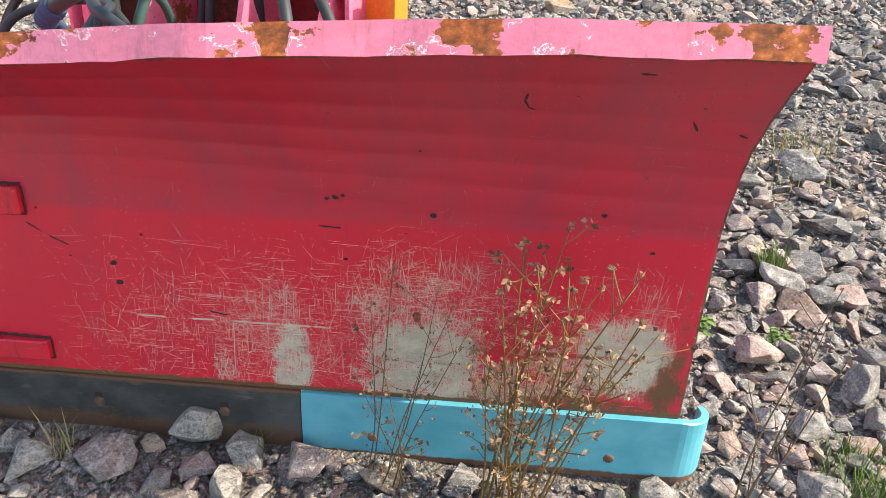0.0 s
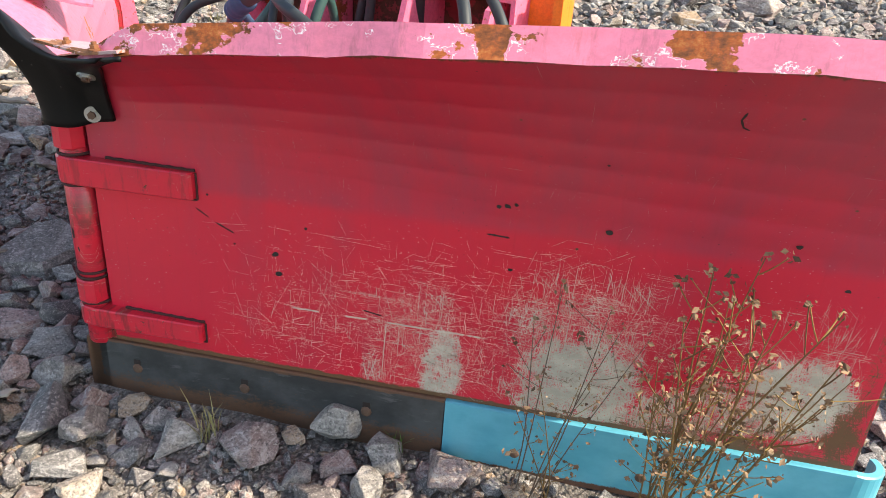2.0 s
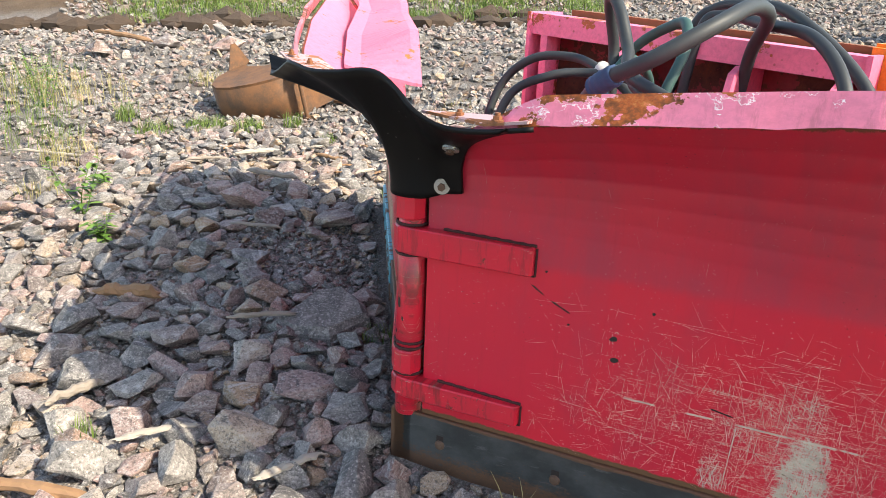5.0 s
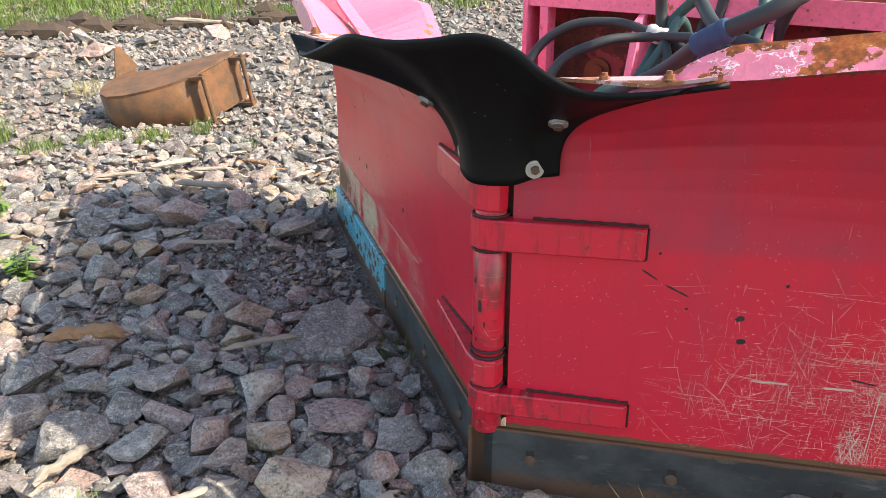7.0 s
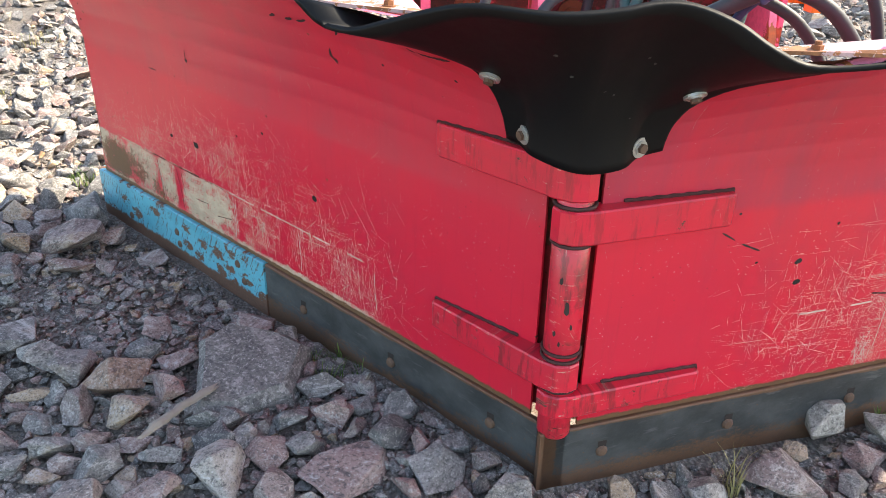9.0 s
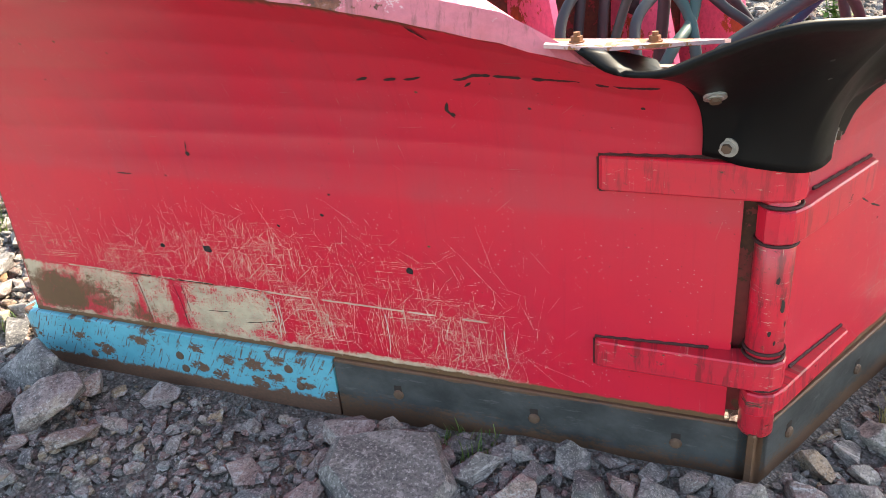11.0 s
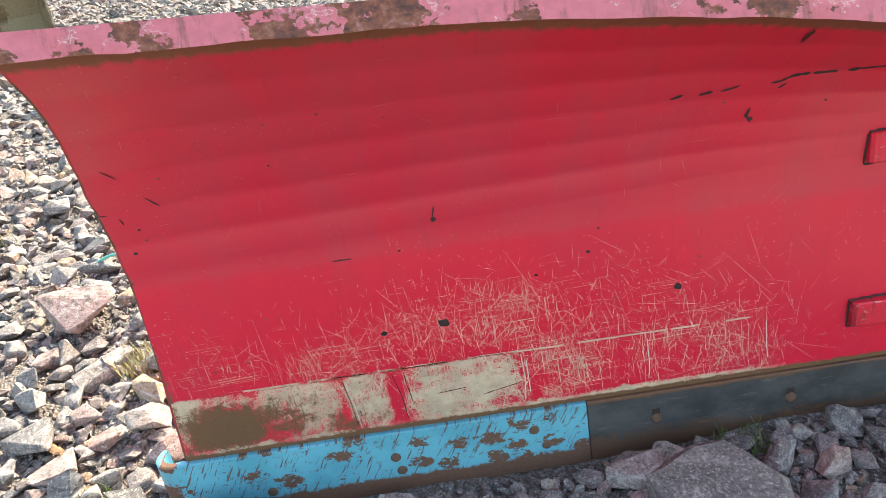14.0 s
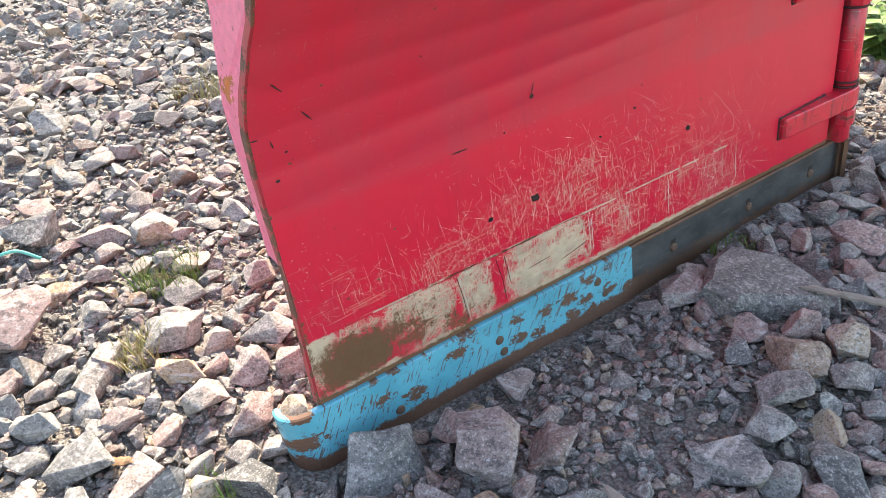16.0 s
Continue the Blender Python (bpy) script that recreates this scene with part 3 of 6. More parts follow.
def end_bars(w, name="rim"):
    """The thin folded end of the board at the wing's tip, and the plate behind its curve."""
    hs = w.bends(w.tip)
    hs = [h0 + (h1 - h0) * q for h0, h1 in zip(hs, hs[1:]) for q in (0, 0.5)] + [hs[-1]]
    bm = bmesh.new()
    rings = []
    for h in hs:
        n, z, e = w.shaped(w.tip, h), w.low(w.tip) + h, w.end(h)
        rings.append([w.at(e - 0.004, n - 0.001, z), w.at(e + 0.006, n - 0.002, z), w.at(e + 0.006, n - 0.03, z), w.at(e - 0.004, n - 0.03, z)])
    loft(bm, rings)
    part(name, bm, M_RIM_RED, plough, "rusty edge plate")
    bm = bmesh.new()
    hs = [h for h in hs if h > 0.3]
    front = [w.at(w.end(h), w.shaped(w.tip, h) - 0.031, w.low(w.tip) + h) for h in hs]
    rear = [w.at(w.end(h), -0.10 + 0.10 * (h - 0.5), w.low(w.tip) + h) for h in reversed(hs)]
    prism(bm, front + rear, w.d * -0.008)
    part("end_gusset", bm, M_BACK, plough, "faded pink end plate")


end_bars(WA)
end_bars(WB)


# cutting edges: dark steel by the hinge, painted blue towards the tips
def cutting_edge(w, u0, u1, material, label, end=None, n0=0.004, thick=0.016, name="cutting_edge"):
    bm = bmesh.new()
    count = max(2, int((u1 - u0) / 0.05))
    path = [(u0 + (u1 - u0) * i / count, n0) for i in range(count + 1)]
    if end:
        for i in range(1, 11):
            a = radians(112) * i / 10
            path.append((u1 + end * math.sin(a), n0 - end * (1 - math.cos(a))))
    rings = []
    m = len(path)
    for i, (u, n) in enumerate(path):
        a, b = path[max(0, i - 1)], path[min(m - 1, i + 1)]
        t = Vector((b[0] - a[0], b[1] - a[1])).normalized()
        q = Vector((-t.y, t.x)) * (thick / 2)
        over = max(0, i - count) / 10
        z1 = w.low(min(u, u1)) - 0.001 - 0.022 * over
        z0 = w.low(min(u, u1)) - 0.200 + 0.05 * over ** 2 + 0.002 * noise.noise((u * 9, w.o.y, 1))
        rings.append([w.at(u + q.x, n + q.y, z0 + 0.003), w.at(u + q.x, n + q.y, z1 - 0.003), w.at(u + q.x * 0.5, n + q.y * 0.5, z1), w.at(u - q.x, n - q.y, z1), w.at(u - q.x, n - q.y, z0), w.at(u + q.x * 0.3, n + q.y * 0.3, z0)])
    loft(bm, rings)
    ob = part(name, bm, material, plough, label)
    tag_board(ob, w)
    return ob


def edge_bolt(w, u, dz=-0.085, slot=True):
    """A worn plough bolt in its slot."""
    n, z = 0.0125, w.low(u) + dz
    if slot:
        bm = bmesh.new()
        box(bm, w.at(u - 0.011, n - 0.004, z + 0.004), w.d * 0.022, w.nv * 0.0044, (0, 0, 0.026))
        part("bolt_slot", bm, M_BLACKMARK, plough)
    bm = bmesh.new()
    r = 0.0155
    rings = []
    for k, (q, s) in enumerate(((r, 0.0), (r * 1.02, 0.004), (r * 0.75, 0.0095), (r * 0.3, 0.011))):
        rings.append([w.at(u + q * math.cos(t), n + s - 0.002, z + q * math.sin(t)) for t in (2 * math.pi * j / 10 for j in range(10))])
    loft(bm, rings)
    part("bolt", bm, M_BOLT, plough, "rusty worn bolt head")


def edge_steel():
    k = Net("worn_edge_steel")
    v = k.attr("board")
    u, h, n = k.parts(v)
    big, fine = k.noise(v, 5, 5), k.noise(v, 70, 6, 0.75)
    smear = k.noise(k.scaled(v, (2, 9, 1)), 5, 6, 0.7)
    c = k.mix(k.step(big, 0.35, 0.68), (0.032, 0.035, 0.037), (0.08, 0.084, 0.086))
    c = k.mix(k.times(k.step(smear, 0.56, 0.7), 0.55), c, (0.15, 0.15, 0.15))
    rust = k.step(k.plus(k.step(h, -0.03, -0.20, 0, 0.36), k.times(k.plus(k.times(smear, 0.5), k.times(fine, 0.5)), 0.7)), 0.50, 0.64)
    rust = k.most(rust, k.step(k.plus(k.step(h, -0.022, -0.002, 0, 0.35), k.times(smear, 0.6)), 0.5, 0.6))
    rust = k.most(rust, k.step(k.plus(k.step(u, -0.02, -0.06, 0, 0.5), k.times(smear, 0.5)), 0.5, 0.6))
    grit = k.step(k.voronoi(v, 45), 0.13, 0.08)
    rust = k.most(rust, k.times(grit, k.step(big, 0.45, 0.6)))
    c = k.mix(k.times(rust, 0.78), c, k.mix(fine, (0.075, 0.036, 0.02), (0.24, 0.11, 0.05)))
    return k.done(c, k.plus(0.42, k.times(fine, 0.3)), fine, 0.4, 0.0015, 0.25)


def blue_edge(name, amount):
    """Sky blue paint with knocked-off spots and a rusty foot."""
    k = Net(name)
    v = k.attr("board")
    u, h, n = k.parts(v)
    big, fine = k.noise(v, 8, 5, 0.6), k.noise(v, 90, 6, 0.7)
    c = k.mix(k.step(big, 0.3, 0.7), (0.062, 0.31, 0.40), (0.10, 0.39, 0.49))
    torn = k.scaled_add(v, k.times(k.math("SUBTRACT", k.noise(v, 40, 6, 0.75), 0.5), amount), 0.16)
    off = k.times(k.step(k.plus(k.voronoi(torn, 11), k.times(k.math("SUBTRACT", big, 0.5), 0.9)), 0.38, 0.33), k.step(k.parts(k.voronoi(torn, 11, "F1", "Color"))[0], 1.0 - 0.62 * amount, 1.01 - 0.62 * amount))
    small = k.times(k.step(k.voronoi(torn, 34), 0.27, 0.20), k.step(k.parts(k.voronoi(torn, 34, "F1", "Color"))[1], 1.0 - 0.40 * amount, 1.01 - 0.40 * amount))
    lean = k.scaled(k.scaled(v, (1, 1, 1), (0, 0, -0.5)), (75, 6, 1))
    streak = k.times(k.step(k.noise(lean, 2.4, 3, 0.6), 0.570, 0.62), k.step(k.noise(v, 9, 3), 0.40, 0.52, 0.0, amount))
    off = k.most(off, small, streak)
    foot = k.step(k.plus(k.step(h, -0.160 + 0.07 * amount, -0.205, 0, 0.6), k.plus(k.times(fine, 0.25), k.times(k.noise(k.scaled(v, (9, 2, 1)), 2.5, 4, 0.7), 0.35))), 0.50, 0.60)
    off = k.most(off, foot)
    c = k.mix(off, c, k.mix(fine, (0.05, 0.03, 0.022), (0.20, 0.09, 0.05)))
    return k.done(c, k.plus(0.36, k.times(off, 0.45)), k.plus(k.times(off, -0.8), k.times(fine, 0.3)), 0.35, 0.0015)


def _scaled_add(k, v, fac, amount):
    a = k.n.new("ShaderNodeVectorMath")
    a.operation = "MULTIPLY_ADD"
    k.put(a.inputs[0], fac)
    a.inputs[1].default_value = (amount, amount, amount)
    k.l.new(v, a.inputs[2])
    return a.outputs[0]


Net.scaled_add = _scaled_add
M_EDGE2 = edge_steel()
M_BLUE_A2, M_BLUE_B2 = blue_edge("clean_blue_edge_paint", 0.0), blue_edge("chipped_blue_edge_paint", 0.9)
cutting_edge(WA, -0.085, 1.018, M_EDGE2, "dark worn steel cutting edge")
cutting_edge(WA, 1.022, 2.03, M_BLUE_A2, "sky blue painted wear shoe with a curled end", 0.075, 0.006, 0.02, "wear_shoe")
cutting_edge(WB, -0.055, 1.048, M_EDGE2, "dark worn steel cutting edge")
cutting_edge(WB, 1.052, 2.13, M_BLUE_B2, "chipped sky blue wear shoe with a curled end", 0.075, 0.006, 0.02, "wear_shoe")
for u in (0.08, 0.43, 0.80):
    edge_bolt(WA, u)
for u in (0.12, 0.477, 0.86):
    edge_bolt(WB, u)
for u, dz in ((1.22, -0.13), (1.55, -0.13), (1.86, -0.135)):
    edge_bolt(WA, u, dz, False)
for u, dz in ((1.17, -0.115), (1.20, -0.06), (1.57, -0.125), (1.58, -0.08), (1.92, -0.13)):
    edge_bolt(WB, u, dz, False)


# hinge: barrel, knuckles and the straps of both wings
def turned(profile, n=28, c=HINGE):
    """A round body from (radius, z) pairs on the hinge's axis."""
    return [[Vector((c.x + r * math.cos(t), c.y + r * math.sin(t), z)) for t in (2 * math.pi * j / n for j in range(n))] for r, z in profile]


bm = bmesh.new()
loft(bm, turned([(0.036, 0.19), (0.039, 0.195), (0.039, 0.42), (0.041, 0.423), (0.041, 0.692), (0.038, 0.695), (0.038, 0.87), (0.034, 0.875)]))
barrel = part("hinge_barrel", bm, M_BARREL, plough, "scraped red hinge tube with bare spots", True)
tag_board(barrel, WB)
bm = bmesh.new()
cylinder(bm, (HINGE.x, HINGE.y, 0.86), (HINGE.x, HINGE.y, 0.905), 0.026, 20)
part("hinge_pin", bm, M_RUST, plough, "rusty hinge pin")


def strap(w, z0, z1, length, name="hinge_strap", th=0.024):
    bm = bmesh.new()
    centre = w.local(HINGE)
    r = 0.050
    outline = [(length, -0.002), (length, th - 0.007), (length - 0.007, th), (centre[0] + 0.02, centre[1] + r), (centre[0] - 0.02, centre[1] + r * 0.92), (centre[0] - 0.043, centre[1] + r * 0.52),
               (centre[0] - 0.05, centre[1]), (centre[0] - 0.03, centre[1] - 0.03), (0.03, -0.002)]
    slope = w.low1
    rings = []
    for z in (z0, z0 + 0.004, z1 - 0.004, z1):
        s = 0.003 if z in (z0, z1) else 0.0
        rings.append([w.at(u - (s if u > 0.1 else -s), n_ - (s if n_ > 0.01 else 0), z + slope * max(0.0, u) * 0.3) for u, n_ in outline])
    loft(bm, rings)
    ob = part(name, bm, M_BAR_WORN if z0 < 0.5 else M_BAR, plough, "red flat bar strap round the hinge")
    tag_board(ob, w)
    weld(w, 0.06, length + 0.002, z1 + 0.003, z1 + 0.005, 0.0048)
    weld(w, length + 0.003, length + 0.003, z1, z0, 0.003)
    weld(w, 0.06, length + 0.002, z0 - 0.002, z0 - 0.001, 0.003)
    return ob


strap(WA, 0.695, 0.770, 0.318)
strap(WA, 0.258, 0.318, 0.310)
strap(WB, 0.790, 0.868, 0.308)
strap(WB, 0.330, 0.402, 0.318)
for z in (0.425, 0.690, 0.775, 0.328, 0.408):
    bm = bmesh.new()
    ring = [Vector((HINGE.x + 0.0425 * math.cos(t), HINGE.y + 0.0425 * math.sin(t), z)) for t in (2 * math.pi * j / 24 for j in range(25))]
    tube(bm, ring, 0.0042, 6, 1)
    part("hinge_ring", bm, M_WELD, plough)

# nose: the steel fillet in front of the two edges
bm = bmesh.new()
prism(bm, [WA.at(-0.075, 0.012, 0.0), WA.at(-0.02, 0.012, 0.0), WB.at(-0.02, 0.012, 0.0), WB.at(-0.05, 0.012, 0.0)], (0, 0, 0.20))
tag_board(part("nose_plate", bm, M_EDGE2, plough, "rusty steel nose between the edges"), WA)


# rubber flap over the hinge
FRONT = Vector((-0.80, -0.60, 0))
# its free upper edge, from the tip on one wing round to the other, and its hem at the hinge
RIM = [WB.at(0.287, 0.408, 1.172), WB.at(0.240, 0.398, 1.138), WB.at(0.175, 0.392, 1.131), WB.at(0.115, 0.366, 1.147), WB.at(0.038, 0.341, 1.170), WB.at(-0.036, 0.320, 1.183),
       WB.at(-0.141, 0.263, 1.176), WA.at(-0.123, 0.222, 1.182), WA.at(-0.055, 0.226, 1.192), WA.at(0.000, 0.238, 1.188), WA.at(0.060, 0.266, 1.164), WA.at(0.115, 0.290, 1.128), WA.at(0.190, 0.298, 1.100), WA.at(0.300, 0.330, 1.106), WA.at(0.418, 0.365, 1.129)]
HEM = [WB.at(0.101, 0.024, 0.884), WB.at(0.060, 0.030, 0.874), WB.at(0.015, 0.050, 0.866), HINGE + FRONT * 0.060 + Vector((0, 0, 0.858)), WA.at(0.010, 0.046, 0.860), WA.at(0.060, 0.022, 0.873), WA.at(0.117, 0.016, 0.884)]


def along(points, s):
    """A smooth line through the points, s from 0 to 1."""
    p = [2 * points[0] - points[1]] + list(points) + [2 * points[-1] - points[-2]]
    x = min(max(s, 0.0), 1.0) * (len(points) - 1)
    i = min(int(x), len(points) - 2)
    t = x - i
    a, b, c, d = p[i:i + 4]
    return 0.5 * (2 * b + (c - a) * t + (2 * a - 5 * b + 4 * c - d) * t * t + (3 * b - a - 3 * c + d) * t ** 3)


def flap_at(s, v):
    """A point of the rubber sheet: s from one cut edge to the other, v from its hem to its free upper edge."""
    a, b = along(HEM, s), along(RIM, s)
    p = a.lerp(b, v ** (2.0 + 1.0 * abs(2 * s - 1) ** 0.6))
    p.z = a.z + (b.z - a.z) * v
    for w in (WA, WB):
        u, n, z = w.local(p)
        if u > 0.0 and z < w.top(u):
            over = w.face(u, z - w.low(u)) + 0.012 - n
            if over > 0:
                p = p + w.nv * over * min(1.0, u / 0.04)
    return p


bm = bmesh.new()
NS, NV, TH = 64, 18, 0.010
grid_f, grid_b = [], []
for i in range(NS + 1):
    row_f, row_b = [], []
    for j in range(NV + 1):
        s, v = i / NS, j / NV
        p = flap_at(s, v)
        t1 = flap_at(min(1, s + 0.01), v) - flap_at(max(0, s - 0.01), v)
        t2 = flap_at(s, min(1, v + 0.01)) - flap_at(s, max(0, v - 0.01))
        q = t2.cross(t1).normalized()
        if q.dot(FRONT) < 0:
            q = -q
        row_f.append(bm.verts.new(p + q * TH * 0.5))
        row_b.append(bm.verts.new(p - q * TH * 0.5))
    grid_f.append(row_f)
    grid_b.append(row_b)
for i in range(NS):
    for j in range(NV):
        bm.faces.new((grid_f[i][j], grid_f[i + 1][j], grid_f[i + 1][j + 1], grid_f[i][j + 1]))
        bm.faces.new((grid_b[i][j], grid_b[i][j + 1], grid_b[i + 1][j + 1], grid_b[i + 1][j]))
    for j in (0, NV):
        bm.faces.new((grid_f[i][j], grid_b[i][j], grid_b[i + 1][j], grid_f[i + 1][j]))
for j in range(NV):
    for i in (0, NS):
        bm.faces.new((grid_f[i][j], grid_f[i][j + 1], grid_b[i][j + 1], grid_b[i][j]))
flap = part("rubber_flap", bm, M_RUBBER, plough, "black rubber flap bent over the hinge", True)


def washer_bolt(w, u, n, z):
    """A bolt with a wide washer on the flap, at the point of it nearest to (u, n, z)."""
    aim = w.at(u, n, z)
    _, s, v = min(((flap_at(i / 120, j / 60) - aim).length, i / 120, j / 60) for i in range(121) for j in range(61))
    p = flap_at(s, v)
    t1, t2 = flap_at(s + 0.01, v) - flap_at(s - 0.01, v), flap_at(s, v + 0.02) - flap_at(s, v - 0.02)
    q = t2.cross(t1).normalized()
    q = -q if q.dot(FRONT) < 0 else q
    p = p + q * 0.0045
    bm = bmesh.new()
    cylinder(bm, p, p + q * 0.0055, 0.021, 20)
    cylinder(bm, p + q * 0.0055, p + q * 0.008, 0.015, 16)
    ob = part("washer", bm, M_BRIGHT, flap, "pale steel washer")
    bm = bmesh.new()
    cylinder(bm, p + q * 0.006, p + q * 0.015, 0.0105, 6)
    part("bolt", bm, M_BOLT, flap, "dull bolt head")


washer_bolt(WA, 0.056, 0.013, 0.898)
washer_bolt(WA, 0.115, 0.093, 1.025)
washer_bolt(WB, 0.049, 0.031, 0.904)
washer_bolt(WB, 0.087, 0.109, 1.038)


# sloping clamp plates that hold the flap to the wings
def clamp_plate(w, outline, bolts):
    """A bent steel plate over the end of the rolled edge; outline: (along, forward, height), counted round it."""
    bm = bmesh.new()
    prism(bm, [w.at(*p) for p in outline], (0, 0, 0.006))
    bevel(bm, 0.002, 1)
    part("clamp_plate", bm, M_CLAMP, plough, "pale pink clamp plate with rusty edges")
    for u, n, z in bolts:
        base, up = w.at(u, n, z), Vector((0, 0, 1))
        bm = bmesh.new()
        cylinder(bm, base, base + up * 0.0025, 0.0125, 16)
        cylinder(bm, base + up * 0.0025, base + up * 0.010, 0.0095, 6)
        cylinder(bm, base + up * 0.010, base + up * 0.016, 0.0055, 10)
        part("bolt", bm, M_RUST, plough, "rusty bolt and nut")


M_CLAMP = chipped_paint("pale_pink_plate_paint", (0.46, 0.29, 0.29), (0.22, 0.085, 0.035), 0.42, 14.0)
clamp_plate(WB, [(0.345, 0.385, 1.172), (0.26, 0.352, 1.158), (0.08, 0.275, 1.150), (0.07, 0.250, 1.146), (0.20, 0.200, 1.128), (0.36, 0.270, 1.160)], [(0.300, 0.345, 1.172), (0.185, 0.285, 1.158)])
clamp_plate(WA, [(0.40, 0.352, 1.135), (0.30, 0.325, 1.116), (0.12, 0.255, 1.116), (0.12, 0.225, 1.112), (0.24, 0.200, 1.105), (0.40, 0.270, 1.130)], [(0.325, 0.318, 1.129), (0.215, 0.262, 1.118)])

# unseen plates added behind the hinge to keep light out of its gaps
for w in (WA, WB):
    bm = bmesh.new()
    box(bm, w.at(-0.045, -0.045, 0.21), w.d * 0.12, w.nv * 0.012, (0, 0, 0.80))
    part("hinge_back_plate", bm, M_FRAME_IN, plough, "dark red plate added behind the hinge to block light")
    bm = bmesh.new()
    front = [w.at(0.03, w.shaped(0.05, h) - 0.009, w.low(0.05) + h) for h in (0.0, 0.5, 0.58, 0.66, 0.74, 0.80)]
    prism(bm, front + [w.at(0.03, -0.26, 1.0), w.at(0.03, -0.26, 0.21)], w.d * 0.014)
    part("hinge_gusset", bm, M_FRAME_IN, plough, "dark red plate added behind the hinge to block light")


# the rear panel of the second wing, which leans on the rolled edge
bm = bmesh.new()
rings = []
for i in range(49):
    u = 0.40 + (WB.tip - 0.12 - 0.40) * i / 48
    zt = WB.top(u)
    n0 = WB.forward(u, zt - WB.low(u))
    rise = float(np.interp(u, (0.40, 0.62, 1.20, 1.26, 2.0), (1.09, 1.243, 1.280, 1.318, 1.395)))
    rings.append([WB.at(u, n0 - 0.13, zt - 0.030), WB.at(u, n0 - 0.18, zt - 0.045), WB.at(u, -0.02, rise), WB.at(u, -0.05, rise - 0.004), WB.at(u, -0.05, rise - 0.012), WB.at(u, -0.02, rise - 0.010), WB.at(u, n0 - 0.18, zt - 0.055), WB.at(u, n0 - 0.13, zt - 0.040)])
loft(bm, rings)
part("rear_panel", bm, M_BACK, plough, "faded pink rear panel of a wing")


# scars and chips in the paint, each a thin film on the board
def scar(w, points, width=0.006, seed=0, name="paint_scar", material=None):
    pts = []
    for (u0, h0), (u1, h1) in zip(points, points[1:]):
        m = max(2, int(math.hypot(u1 - u0, h1 - h0) / 0.006))
        pts += [(u0 + (u1 - u0) * i / m, h0 + (h1 - h0) * i / m) for i in range(m)]
    pts.append(points[-1])
    bm = bmesh.new()
    left, right = [], []
    for i, (u, h) in enumerate(pts):
        a, b = pts[max(0, i - 1)], pts[min(len(pts) - 1, i + 1)]
        t = Vector((b[0] - a[0], b[1] - a[1]))
        t = t.normalized() if t.length > 1e-6 else Vector((1, 0))
        q = width / 2 * (0.55 + 0.9 * abs(noise.noise((i * 0.8, seed, w.o.y)))) * (0.35 if i in (0, len(pts) - 1) else 1.0)
        for side, row in ((1, left), (-1, right)):
            uu, hh = u - t.y * q * side, h + t.x * q * side
            row.append(bm.verts.new(w.at(uu, w.face(uu, hh) + 0.0012, w.low(uu) + hh)))
    for i in range(len(pts) - 1):
        bm.faces.new((left[i], left[i + 1], right[i + 1], right[i]))
    ob = part(name, bm, material or M_BLACKMARK, board_a if w is WA else board_b)
    return ob


def chip(w, u, h, r, seed=0):
    bm = bmesh.new()
    ring = []
    for j in range(9):
        t = 2 * math.pi * j / 9
        q = r * (0.6 + 0.7 * abs(noise.noise((j * 1.7, seed * 3.1, u * 5))))
        uu, hh = u + q * 1.3 * math.cos(t), h + q * math.sin(t)
        ring.append(bm.verts.new(w.at(uu, w.face(uu, hh) + 0.0012, w.low(uu) + hh)))
    bm.faces.new(ring)
    part("paint_chip", bm, M_BLACKMARK, board_a if w is WA else board_b)


for k_, line_ in enumerate(([(0.823, 0.812), (0.794, 0.82)], [(0.758, 0.815), (0.727, 0.82)], [(0.71, 0.818), (0.688, 0.821), (0.669, 0.827)],
                            [(0.598, 0.823), (0.578, 0.825), (0.552, 0.836), (0.515, 0.837)], [(0.577, 0.807), (0.561, 0.818)], [(0.51, 0.836), (0.452, 0.834)],
                            [(0.431, 0.833), (0.344, 0.836), (0.272, 0.831), (0.182, 0.831)], [(0.627, 0.765), (0.633, 0.746), (0.618, 0.726)], [(0.618, 0.961), (0.603, 0.926)])):
    scar(WB, line_, 0.009, k_)
for k_, line_ in enumerate(([(1.977, 0.74), (1.954, 0.712)], [(2.034, 0.819), (2.011, 0.794)], [(2.049, 0.696), (2.045, 0.677)], [(2.088, 0.707), (2.071, 0.705)],
                            [(1.366, 0.618), (1.373, 0.589)], [(1.625, 0.509), (1.578, 0.509)])):
    scar(WB, line_, 0.005, k_ + 20)
for k_, (u_, h_, r_) in enumerate(((0.448, 0.759, 0.004), (0.216, 0.775, 0.005), (0.785, 0.309, 0.012), (1.389, 0.30, 0.015), (1.54, 0.295, 0.008), (1.144, 0.397, 0.005), (1.009, 0.441, 0.005), (1.464, 0.513, 0.004),
                                  (2.02, 0.66, 0.004), (2.05, 0.60, 0.005), (1.70, 0.78, 0.003), (0.98, 0.50, 0.004), (1.372, 0.582, 0.008), (0.62, 0.735, 0.006))):
    chip(WB, u_, h_, r_, k_)
for k_, line_ in enumerate(([(0.313, 0.459), (0.35, 0.436)], [(0.368, 0.425), (0.421, 0.40)], [(1.561, 0.879), (1.556, 0.86), (1.565, 0.843), (1.578, 0.837)], [(1.086, 0.492), (1.142, 0.489)],
                            [(1.884, 0.821), (1.90, 0.796)], [(1.98, 0.792), (2.0, 0.784)], [(1.756, 0.93), (1.786, 0.928)], [(0.781, 0.23), (0.834, 0.221)])):
    scar(WA, line_, 0.006, k_ + 40)
